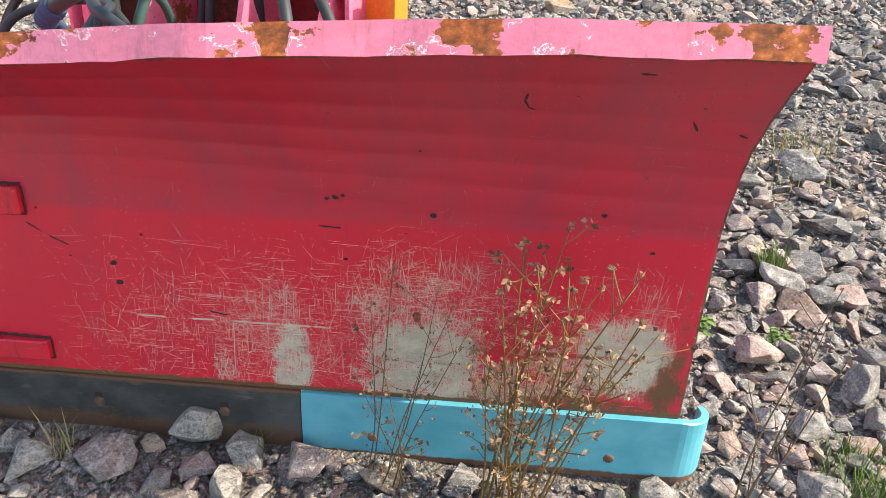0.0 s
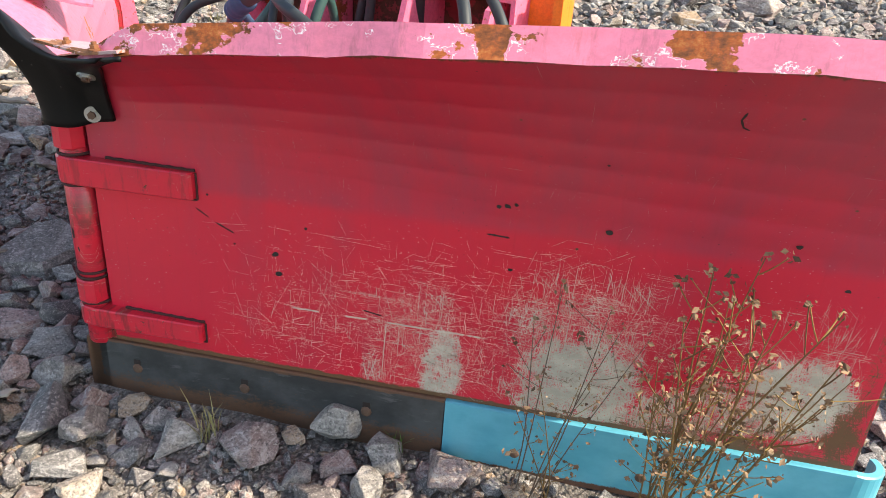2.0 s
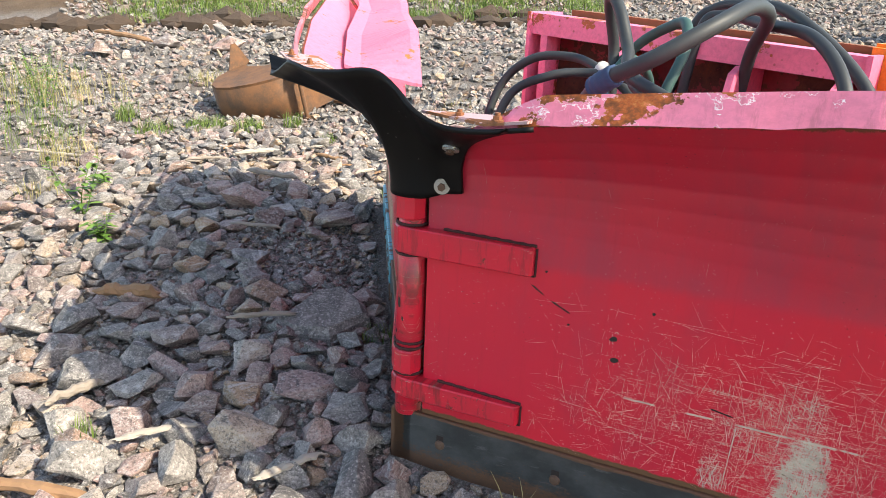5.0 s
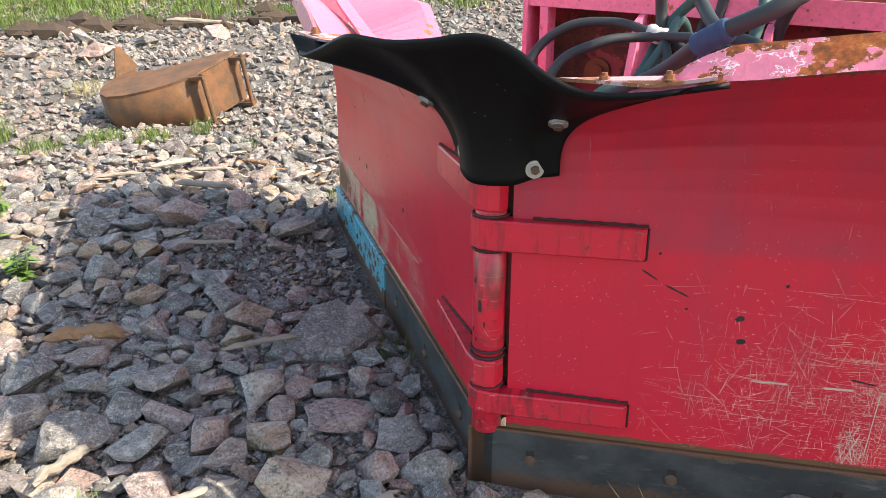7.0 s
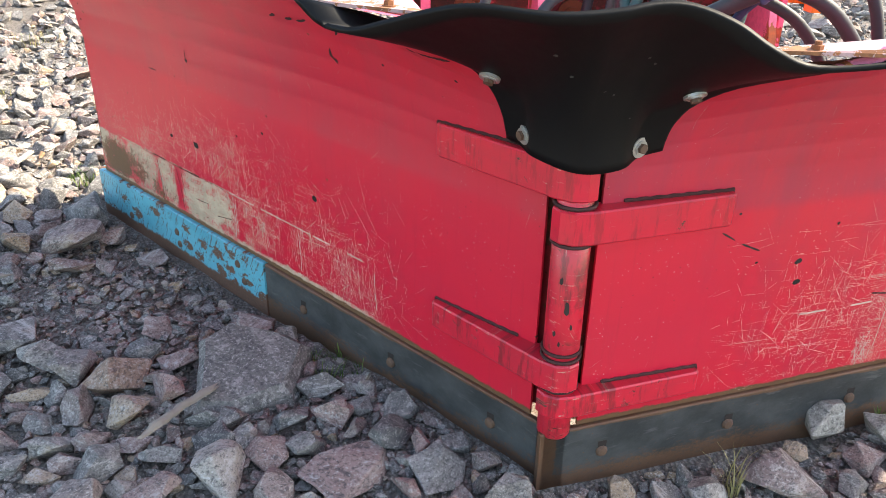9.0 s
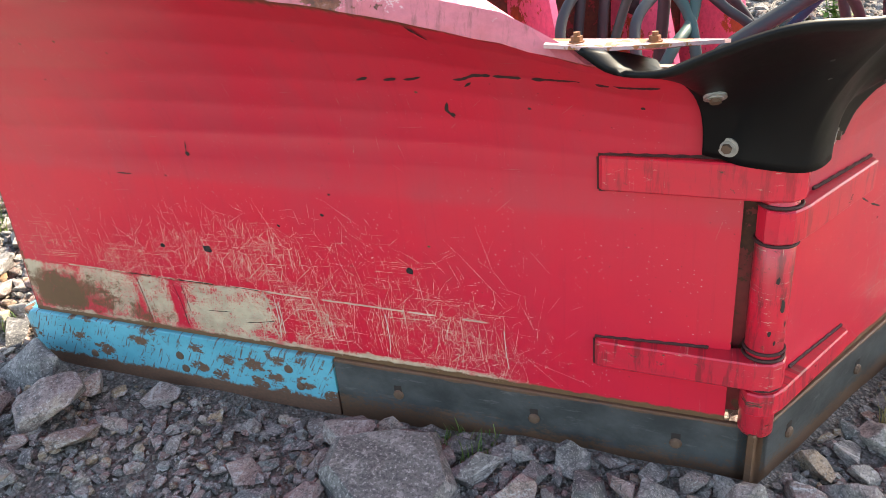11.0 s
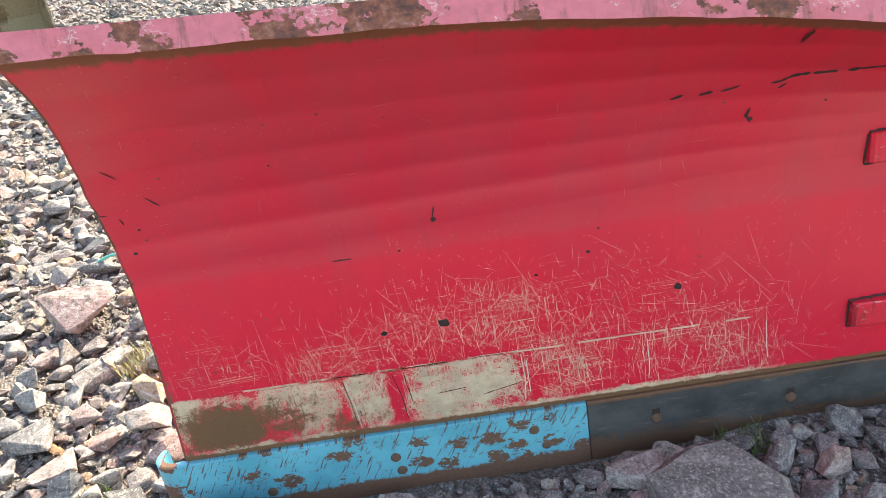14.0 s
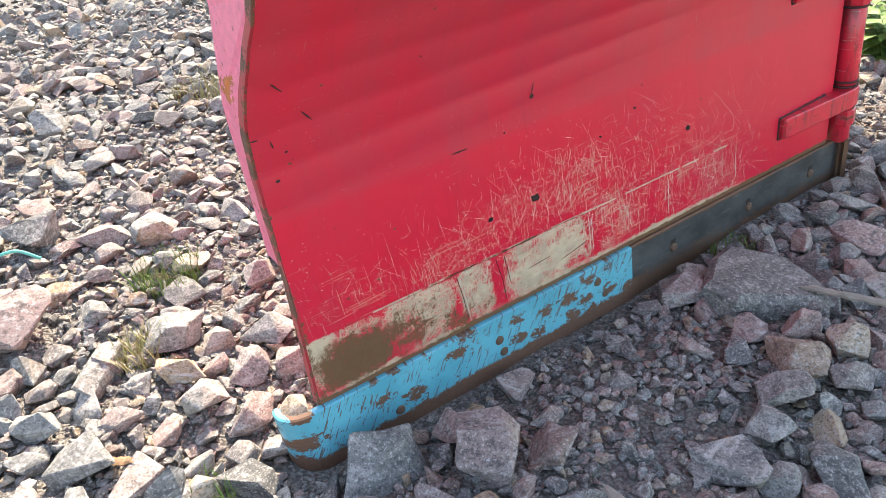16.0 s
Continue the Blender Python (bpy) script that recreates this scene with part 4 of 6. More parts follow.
for k_, (u_, h_, r_) in enumerate(((0.537, 0.356, 0.010), (0.545, 0.30, 0.010), (1.366, 0.537, 0.009), (1.151, 0.406, 0.006), (1.34, 0.715, 0.004), (0.556, 0.88, 0.005), (1.759, 0.562, 0.007), (0.623, 0.441, 0.005),
                                  (1.13, 0.572, 0.008), (1.15, 0.578, 0.006), (1.11, 0.568, 0.006), (1.882, 0.469, 0.006), (0.42, 0.37, 0.004), (0.35, 0.50, 0.004), (0.30, 0.51, 0.004))):
    chip(WA, u_, h_, r_, k_ + 30)
for a_, z_, r_ in ((-2.35, 0.545, 0.011), (-2.05, 0.50, 0.005), (-2.75, 0.61, 0.007), (-2.9, 0.48, 0.006), (-2.6, 0.455, 0.005)):
    bm = bmesh.new()
    ring = []
    for j in range(9):
        t = 2 * math.pi * j / 9
        q = r_ * (0.6 + 0.8 * abs(noise.noise((j * 1.7, a_, z_))))
        b_ = a_ + q * 0.7 * math.cos(t) / 0.0425
        ring.append(bm.verts.new((HINGE.x + 0.0422 * math.cos(b_), HINGE.y + 0.0422 * math.sin(b_), z_ + q * 1.8 * math.sin(t))))
    bm.faces.new(ring)
    part("paint_chip", bm, M_BLACKMARK, barrel)


# long scrapes down to the primer, and the many fine scratches
M_SCRAPE = plain("bare_primer_scrape", (0.44, 0.40, 0.32), 0.7)
for k_, line_ in enumerate(([(0.845, 0.20), (0.838, 0.05)],)):
    scar(WA, line_, 0.003, 60 + k_, "paint_scrape", M_SCRAPE)
for k_, line_ in enumerate(([(1.208, 0.178), (1.204, 0.10), (1.21, 0.03)], [(1.196, 0.16), (1.194, 0.05)], [(0.872, 0.17), (0.868, 0.09), (0.872, 0.04)], [(0.547, 0.17), (0.545, 0.10), (0.54, 0.05)], [(1.664, 0.17), (1.655, 0.09), (1.65, 0.02)])):
    scar(WB, line_, 0.0035, 70 + k_, "paint_scrape", M_SCRAPE)
for k_, line_ in enumerate(([(1.672, 0.175), (1.662, 0.10), (1.658, 0.03)], [(1.545, 0.175), (1.53, 0.10), (1.525, 0.03)], [(1.515, 0.17), (1.505, 0.08)], [(1.25, 0.186), (1.33, 0.187)], [(1.40, 0.186), (1.52, 0.185)], [(1.60, 0.186), (1.69, 0.187)], [(1.36, 0.10), (1.44, 0.094)], [(1.22, 0.09), (1.32, 0.07)])):
    scar(WB, line_, 0.0028, 90 + k_)
k = Net("fine_scratches")
r = k.island()
M_SCRATCH = k.done(k.mix(r, (0.68, 0.34, 0.29), (0.72, 0.62, 0.52)), 0.65)


def scratch_film(w, count, centres, seed):
    """Fine straight scratches, joined: thin slivers lying on the flat foot of a board."""
    r = np.random.default_rng(seed)
    V, F, made = [], [], 0
    while made < count:
        cu, ch, su, sh = centres[int(r.integers(len(centres)))]
        u, h = r.normal(cu, su), abs(r.normal(ch, sh)) + 0.01
        a = r.choice([r.normal(1.3, 0.3), r.normal(1.0, 0.3), r.normal(2.2, 0.4), r.normal(0.05, 0.2), r.uniform(0, 3.14), r.normal(1.5, 0.2)]) if w is WB else r.choice([r.normal(1.45, 0.25), r.normal(0.05, 0.15), r.normal(0.0, 0.10), r.normal(0.05, 0.2), r.uniform(0, 3.14), r.normal(2.3, 0.4)])
        length = float(np.exp(r.uniform(math.log(0.010), math.log(0.085)))) * (2.6 if r.uniform() < 0.08 else 1.0)
        if not (0.34 < u < w.tip - 0.05) or not (0.02 < h < 0.46):
            continue
        made += 1
        wd = r.uniform(0.00014, 0.00030) * (2.2 if r.uniform() < 0.05 else 1.0)
        bend = r.normal() * 0.03
        base, m = len(V), 4
        for i in range(m + 1):
            t = i / m - 0.5
            ang = a + bend * t
            x, y = u + math.cos(ang) * length * t, h + math.sin(ang) * length * t
            x, y = min(max(x, 0.02), w.tip - 0.03), min(max(y, 0.008), 0.505)
            q = wd * (1 - 1.6 * abs(t))
            for side in (1, -1):
                V.append(tuple(w.at(x - math.sin(ang) * q * side, 0.0011, w.low(x) + y + math.cos(ang) * q * side)))
        F += [(base + 2 * i, base + 2 * i + 2, base + 2 * i + 3, base + 2 * i + 1) for i in range(m)]
    me = bpy.data.meshes.new("scratch_layer")
    me.from_pydata(V, [], F)
    me.materials.append(M_SCRATCH)
    ob = new("scratch_layer", me)
    ob.parent = board_a if w is WA else board_b
    ob["kind"] = "stuff"


scratch_film(WA, 2600, [(0.62, 0.16, 0.16, 0.12), (0.95, 0.24, 0.15, 0.10), (0.92, 0.16, 0.12, 0.08), (1.38, 0.32, 0.12, 0.07), (1.42, 0.28, 0.16, 0.07), (1.72, 0.28, 0.18, 0.08), (1.2, 0.25, 0.5, 0.14), (1.0, 0.12, 0.12, 0.08)], 11)
scratch_film(WB, 1500, [(1.45, 0.28, 0.12, 0.07), (1.25, 0.30, 0.14, 0.06), (1.05, 0.18, 0.12, 0.08), (0.75, 0.14, 0.12, 0.08), (1.65, 0.25, 0.18, 0.06), (0.9, 0.28, 0.35, 0.12), (0.62, 0.10, 0.10, 0.08), (1.1, 0.12, 0.12, 0.06)], 12)


# scuffs on the rubber
M_SCUFF = plain("grey_rubber_scuff", (0.045, 0.045, 0.045), 0.8)
rs_ = np.random.default_rng(5)
for _ in range(7):
    s_, v_ = rs_.uniform(0.42, 0.72), rs_.uniform(0.25, 0.8)
    bm = bmesh.new()
    ring = []
    for j in range(7):
        t = 2 * math.pi * j / 7
        p = flap_at(s_ + 0.006 * math.cos(t) * rs_.uniform(0.5, 1), v_ + 0.010 * math.sin(t) * rs_.uniform(0.3, 1))
        q = (flap_at(s_, v_ + 0.02) - flap_at(s_, v_ - 0.02)).cross(flap_at(s_ + 0.01, v_) - flap_at(s_ - 0.01, v_)).normalized()
        q = -q if q.dot(FRONT) < 0 else q
        ring.append(bm.verts.new(p + q * 0.0065))
    bm.faces.new(ring)
    part("scuff", bm, M_SCUFF, flap)


# ---- the ground ----
def axis(points):
    out = []
    for (a, b, step) in points:
        m = max(1, round((b - a) / step))
        out += [a + (b - a) * i / m for i in range(m)]
    return out + [points[-1][1]]


def ground_full(x, y):
    z = ground_z(x, y)
    # the ground dips along the foot of the longer wing
    u, n, _ = WB.local((x, y, 0))
    if 0.5 < u < 2.9 and abs(n) < 0.9:
        z -= 0.07 * min(1.0, (u - 0.5) / 0.5) * min(1.0, (2.9 - u) / 0.5) * math.exp(-(n / 0.32) ** 2)
    near = 1.0 if abs(x) < 15 and -3 < y < 18 else 0.3
    z += near * (0.030 * noise.noise((x * 1.1, y * 1.1, 4)) + 0.018 * noise.noise((x * 3.1, y * 3.1, 9)) + 0.006 * noise.noise((x * 11, y * 11, 2)))
    return z


def gravel_sheet():
    k = Net("crushed_stone_ground")
    v = k.coords()
    v = k.scaled_add(v, k.noise(v, 60, 4, 0.7), 0.02)
    cell = k.voronoi(v, 95, "F1", "Color")
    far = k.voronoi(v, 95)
    cell2 = k.voronoi(v, 260, "F1", "Color")
    r = k.parts(cell)[0]
    big = k.noise(v, 0.9, 5)
    base = k.ramp(r, (0.0, (0.125, 0.111, 0.100)), (0.4, (0.22, 0.195, 0.175)), (0.7, (0.265, 0.215, 0.185)), (1.0, (0.38, 0.345, 0.32)))
    base = k.mix(0.4, base, cell_grey(k, cell2))
    base = k.mix(k.step(big, 0.40, 0.65, 0.15, 0.65), base, (0.16, 0.135, 0.115))
    # rims of the drawn grains darkened, the shade between them put into the colour
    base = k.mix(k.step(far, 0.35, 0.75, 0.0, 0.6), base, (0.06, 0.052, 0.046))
    x, y, z = k.parts(v)
    soil = k.times(k.step(k.plus(y, k.noise(v, 1.2, 4)), 11.9, 12.5), k.step(x, 2.2, 0.8))
    clods = k.noise(v, 3.0, 6, 0.7)
    base = k.mix(soil, base, k.mix(clods, (0.05, 0.032, 0.02), (0.17, 0.12, 0.08)))
    return k.done(base, 0.95, far, 0.9, 0.012, 0.0, 0.2)


def cell_grey(k, c):
    return k.ramp(k.parts(c)[1], (0.0, (0.13, 0.125, 0.12)), (0.6, (0.28, 0.27, 0.26)), (1.0, (0.42, 0.38, 0.35)))


M_GROUND = gravel_sheet()
xs = axis([(-400, -40, 60), (-40, -8, 4), (-8, -3.2, 0.2), (-3.2, 4, 0.05), (4, 9, 0.2), (9, 40, 4), (40, 400, 60)])
ys = axis([(-400, -40, 60), (-40, -3, 4), (-3, 0.6, 0.2), (0.6, 6, 0.05), (6, 16, 0.2), (16, 40, 4), (40, 400, 60)])
verts = [(x, y, ground_full(x, y)) for y in ys for x in xs]
nx = len(xs)
faces = [(j * nx + i, j * nx + i + 1, (j + 1) * nx + i + 1, (j + 1) * nx + i) for j in range(len(ys) - 1) for i in range(nx - 1)]
me = bpy.data.meshes.new("ground")
me.from_pydata(verts, [], faces)
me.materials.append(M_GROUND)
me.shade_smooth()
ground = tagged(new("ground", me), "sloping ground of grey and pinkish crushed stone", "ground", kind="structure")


# ---- stones ----
rng = np.random.default_rng(7)


def rock_shape(seed, flat=0.7):
    """An angular broken stone about one unit long: the hull of a few points, with chamfered edges."""
    r = np.random.default_rng(seed)
    m = int(r.integers(11, 16))
    p = r.normal(size=(m, 3))
    p /= np.linalg.norm(p, axis=1)[:, None]
    p *= r.uniform(0.80, 1.0, (m, 1)) * np.array([0.5, r.uniform(0.30, 0.44), flat * r.uniform(0.28, 0.42)])
    bm = bmesh.new()
    for q in p:
        bm.verts.new(q)
    bmesh.ops.convex_hull(bm, input=bm.verts)
    bmesh.ops.delete(bm, geom=[v for v in bm.verts if not v.link_faces], context="VERTS")
    bmesh.ops.dissolve_limit(bm, angle_limit=radians(16), verts=bm.verts, edges=bm.edges)
    return bm


def rock_arrays(seed, rich=False):
    bm = rock_shape(seed)
    if rich:
        bmesh.ops.bevel(bm, geom=list(bm.edges), offset=0.022, segments=1, affect="EDGES", clamp_overlap=True)
    bmesh.ops.triangulate(bm, faces=bm.faces)
    bm.verts.index_update()
    v = np.array([q.co[:] for q in bm.verts])
    f = np.array([[q.index for q in face.verts] for face in bm.faces])
    bm.free()
    return v, f


SHAPES = [rock_arrays(100 + i) for i in range(40)]
PLOUGH_LINES = [(WA, -0.08, 2.15), (WB, -0.06, 2.25)]


def blocked(x, y, r):
    """True where a stone of radius r would stand in the blade."""
    for w, u0, u1 in PLOUGH_LINES:
        u, n, _ = w.local((x, y, 0))
        front = 0.06 if w is WB and u > 0.9 and r > 0.02 else 0.03
        if u0 - r * 0.4 < u < u1 + r * 0.3 and -0.05 - r * 0.55 < n < front + r * 0.55:
            return True
    return False


def random_turn(r, tilt=0.5):
    a, b, c = r.uniform(0, 2 * math.pi), r.normal() * tilt, r.normal() * tilt
    ca, sa, cb, sb, cc, sc = math.cos(a), math.sin(a), math.cos(b), math.sin(b), math.cos(c), math.sin(c)
    return np.array([[ca, -sa, 0], [sa, ca, 0], [0, 0, 1]]) @ np.array([[cb, 0, sb], [0, 1, 0], [-sb, 0, cb]]) @ np.array([[1, 0, 0], [0, cc, -sc], [0, sc, cc]])


def scatter(name, count, area, sizes, sink, label, keep=None, seed=1, material=None):
    r = np.random.default_rng(seed)
    V, F, base = [], [], 0
    x0, x1, y0, y1 = area
    made = 0
    while made < count:
        x, y = r.uniform(x0, x1), r.uniform(y0, y1)
        made += 1
        if keep is not None and r.uniform() > keep(x, y):
            continue
        s = float(np.exp(r.uniform(math.log(sizes[0]), math.log(sizes[1]))))
        if blocked(x, y, s * 0.5):
            continue
        v, f = SHAPES[int(r.integers(len(SHAPES)))]
        q = v @ random_turn(r).T * s
        q = q + np.array([x, y, ground_full(x, y) + s * sink])
        V.append(q)
        F.append(f + base)
        base += len(v)
    V, F = np.concatenate(V), np.concatenate(F)
    me = bpy.data.meshes.new(name)
    me.from_pydata(V.tolist(), [], F.tolist())
    me.materials.append(material or M_STONES)
    ob = new(name, me)
    return tagged(ob, label, "gravel", kind="stuff")


def clump(x, y, f, seed):
    return 0.5 + 0.5 * noise.noise((x * f, y * f, seed))


scatter("fine_gravel", 26000, (-3.2, 3.2, 0.5, 5.2), (0.008, 0.026), 0.12, "fine grey crushed gravel between larger stones", seed=1)
scatter("gravel", 25000, (-3.6, 4.2, 0.4, 6.5), (0.025, 0.065), 0.13, "grey and pinkish crushed gravel", lambda x, y: 0.35 + 0.6 * clump(x, y, 1.6, 3), seed=2)
scatter("crushed_stone", 14000, (-3.8, 4.6, 0.6, 7.0), (0.035, 0.10), 0.13, "angular grey and pink crushed stones", lambda x, y: max(0.10, 1.3 * clump(x, y, 1.2, 5) - 0.30), seed=3)
scatter("far_gravel", 26000, (-7.0, 9.0, 5.0, 17.0), (0.045, 0.15), 0.14, "crushed stone further off", seed=4, material=M_STONES_FAR)
scatter("far_stones", 5200, (-7.0, 9.5, 4.0, 17.0), (0.09, 0.22), 0.14, "broken stones further off", lambda x, y: 0.1 + 0.9 * clump(x, y, 0.6, 8) ** 1.5, seed=5, material=M_STONES_FAR)

scatter("pebbles", 13000, (-2.6, 1.8, 0.8, 4.7), (0.022, 0.055), 0.16, "small angular grey and pink pebbles between larger stones", seed=9)
scatter("side_gravel", 17000, (2.9, 9.0, 0.4, 7.5), (0.030, 0.10), 0.13, "grey crushed stone beside the blade", lambda x, y: 0.45 + 0.55 * clump(x, y, 0.9, 13), seed=6)
scatter("side_stones", 2600, (2.2, 9.0, 0.6, 7.5), (0.09, 0.24), 0.14, "broken grey stones beside the blade", lambda x, y: 0.2 + 0.8 * clump(x, y, 0.8, 15), seed=8)


# stones that can be told apart, near the blade
def roughen(bm, seed, cuts, amount):
    """Breaks the flat sides of a stone into uneven ones."""
    bmesh.ops.triangulate(bm, faces=bm.faces)
    bmesh.ops.subdivide_edges(bm, edges=list(bm.edges), cuts=cuts, use_grid_fill=True)
    bmesh.ops.triangulate(bm, faces=bm.faces)
    shift = Vector((seed * 3.1, seed * 1.7, 0))
    for v in bm.verts:
        p = v.co
        q = noise.noise(Vector((p.x * 5, p.y * 5, p.z * 9)) + shift) + 0.6 * noise.noise(Vector((p.x * 12, p.y * 12, p.z * 26)) + shift)
        v.co = p * (1 + amount * q)
    bmesh.ops.recalc_face_normals(bm, faces=bm.faces)


ROCKS = []
for i in range(16):
    bm = rock_shape(300 + i, 0.8)
    bmesh.ops.bevel(bm, geom=list(bm.edges), offset=0.013, segments=1, affect="EDGES", clamp_overlap=True)
    roughen(bm, i, 1, 0.085)
    me = bpy.data.meshes.new("stone")
    bm.to_mesh(me)
    bm.free()
    me.materials.append(M_STONE)
    ROCKS.append(me)
PLACED = {}


def taken(x, y, r, room=0.80):
    gx, gy = int(math.floor(x / 0.5)), int(math.floor(y / 0.5))
    return any(math.hypot(x - a, y - b) < (r + q) * room for i in (-1, 0, 1) for j in (-1, 0, 1) for a, b, q in PLACED.get((gx + i, gy + j), ()))


def occupy(x, y, r):
    PLACED.setdefault((int(math.floor(x / 0.5)), int(math.floor(y / 0.5))), []).append((x, y, r))


def stone(x, y, size, turn=None, shape=None, flat=1.0, up=0.16, tilt=(0, 0), material=None):
    me = ROCKS[int(rng.integers(len(ROCKS))) if shape is None else shape % len(ROCKS)]
    ob = new("stone", me)
    ob.parent = ground
    ob.location = (x, y, ground_full(x, y) + size * up)
    ob.rotation_euler = (radians(tilt[0]) + rng.normal() * 0.12, radians(tilt[1]) + rng.normal() * 0.12, rng.uniform(0, 6.28) if turn is None else radians(turn))
    ob.scale = (size, size, size * flat)
    occupy(x, y, size * 0.42)
    return ob


def slab(x, y, outline, height, tilt, turn, seed):
    """A large broken slab with a flat upper side."""
    bm = bmesh.new()
    loft(bm, [[Vector((a * 1.04, b * 1.04, -height * 0.6)) for a, b in outline], [Vector((a, b, height * 0.25)) for a, b in outline], [Vector((a * 0.84, b * 0.84, height * 0.5)) for a, b in outline]])
    roughen(bm, seed, 4, 0.05)
    ob = link("stone", bm, M_SLAB)
    ob.parent = ground
    ob.matrix_world = pose(x, y, ground_full(x, y) + height * 0.35, tilt[0], tilt[1], turn)
    occupy(x, y, max(math.hypot(a, b) for a, b in outline) * 0.9)


def heap(name, places, label, material):
    """Stones at given places, joined."""
    r = np.random.default_rng(len(name))
    V, F, base = [], [], 0
    for x, y, s in places:
        v, f = RICH[int(r.integers(len(RICH)))]
        q = v @ random_turn(r, 0.3).T * s + np.array([x, y, ground_full(x, y) + s * 0.14])
        V.append(q)
        F.append(f + base)
        base += len(v)
    me = bpy.data.meshes.new(name)
    me.from_pydata(np.concatenate(V).tolist(), [], np.concatenate(F).tolist())
    me.materials.append(material)
    return tagged(new(name, me), label, "stones", kind="stuff")


RICH = [rock_arrays(500 + i, True) for i in range(40)]


# stones by the hinge, by the shoe, along the wing and further off: (x, y, length)
BY_HINGE = [(-1.7, 4.02, .31), (-1.5, 3.74, .26), (-1.15, 3.78, .27), (-1.1, 3.58, .12), (-.94, 3.57, .14), (-1.25, 4.14, .19), (-1.43, 4.16, .22), (-1.57, 4.3, .2), (-1.66, 3.44, .13), (-1.59, 3.11, .18),
            (-1.37, 3.03, .19), (-1.43, 2.63, .15), (-1.49, 2.77, .14), (-1.29, 2.57, .13), (-1.25, 2.43, .13), (-.97, 2.51, .13), (-1.1, 2.59, .12), (-1.78, 2.83, .22), (-1.6, 2.88, .19), (-.76, 2.21, .11),
            (-.87, 2.36, .1), (-.80, 2.43, .1), (-1.79, 2.71, .19), (-1.9, 3.35, .15), (-1.7, 2.69, .11)]
BY_SHOE = [(-1.05, 4.0, .26), (-1.0, 3.80, .16), (-1.09, 3.81, .13), (-1.18, 3.79, .11), (-1.09, 3.93, .08), (-1.1, 3.09, .12), (-1.18, 3.01, .13), (-1.41, 3.14, .17), (-1.28, 2.91, .2), (-1.4, 2.86, .15),
           (-1.55, 3.11, .13), (-1.54, 2.95, .09), (-.3, 4.37, .23), (-.48, 4.39, .19), (-.41, 4.13, .19), (-.55, 4.2, .18), (-.61, 4.35, .18), (-.37, 4.59, .23), (-.58, 4.56, .13),
           (-.52, 4.76, .2), (-.64, 4.52, .18), (-.78, 4.55, .18), (-.7, 4.68, .21), (-1.02, 4.42, .12)]
BY_WING = [(.23, 1.47, .15), (-.12, 1.56, .24), (.09, 1.46, .13), (-.01, 1.45, .1), (.38, 1.39, .18), (.76, 1.22, .14), (1.12, 1.05, .13), (1.23, 1.02, .15), (1.90, 1.47, .24), (1.70, 1.18, .16), (1.93, 1.72, .13),
           (2.1, 1.72, .2), (2.21, 1.63, .2), (1.80, 1.11, .15), (2.07, 1.19, .2), (1.66, .92, .17), (-.13, 1.64, .13), (-.02, 1.60, .09), (-.40, 1.72, .11), (-.72, 1.76, .25), (-1.23, 1.8, .2),
           (-.86, 1.63, .23), (-.60, 1.70, .19), (-.98, 2.22, .27), (-1.24, 2.36, .2), (-1.45, 2.0, .19), (-1.56, 3.03, .22), (-1.37, 2.93, .21)]
FURTHER = [(.35, 4.05, .16), (.57, 4.16, .14), (.52, 4.73, .3), (-.11, 4.07, .17), (2.05, 4.79, .24), (2.03, 4.15, .2), (1.75, 4.66, .26), (1.21, 4.38, .17), (3.32, 6.01, .32), (5.01, 4.37, .25), (4.32, 3.68, .3),
           (3.03, 2.59, .31), (2.46, 1.7, .15), (-3.4, 8.9, .5), (-4.3, 9.2, .45), (-3.0, 9.6, .35), (-2.2, 9.8, .4), (-1.5, 9.9, .35), (-4.8, 8.6, .5), (-3.8, 10.0, .4), (3.6, 6.6, .4), (4.1, 6.2, .45), (3.9, 7.0, .35)]
slab(-0.985, 2.75, [(-0.20, -0.09), (-0.13, -0.15), (0.04, -0.19), (0.19, -0.07), (0.16, 0.03), (0.06, 0.17), (-0.05, 0.15), (-0.12, 0.04)], 0.095, (9, -4), 4, 3)
stone(-0.95, 2.25, 0.33, 10, 5, 0.5, 0.07)
stone(0.115, 1.60, 0.21, 20, 2, 1.25, 0.30)
stone(-0.04, 4.82, 0.46, 100, 8, 0.85, 0.18)
stone(1.86, 1.43, 0.27, 30, 4, 1.0, 0.2)
stone(-1.22, 2.40, 0.26, 55, 6, 0.8)
stone(-1.73, 2.27, 0.30, 20, 7, 0.9)
stone(-1.93, 2.43, 0.24, 70, 9, 0.9)
for group_ in (BY_HINGE, BY_SHOE, BY_WING, FURTHER):
    for x, y, s in group_:
        if not taken(x, y, s * 0.42, 0.55):
            stone(x, y, s * 1.12, flat=rng.uniform(0.8, 1.15))
# the smaller ones fill the room between, but for bare spots of fine gravel
BARE = ((-1.10, 3.25, 0.30), (-1.52, 3.55, 0.14), (-1.84, 3.08, 0.14), (-0.25, 1.36, 0.2), (-0.5, 1.2, 0.2), (-1.3, 3.45, 0.18), (-0.98, 3.62, 0.16))
near_, rest_, far_ = [], [], []
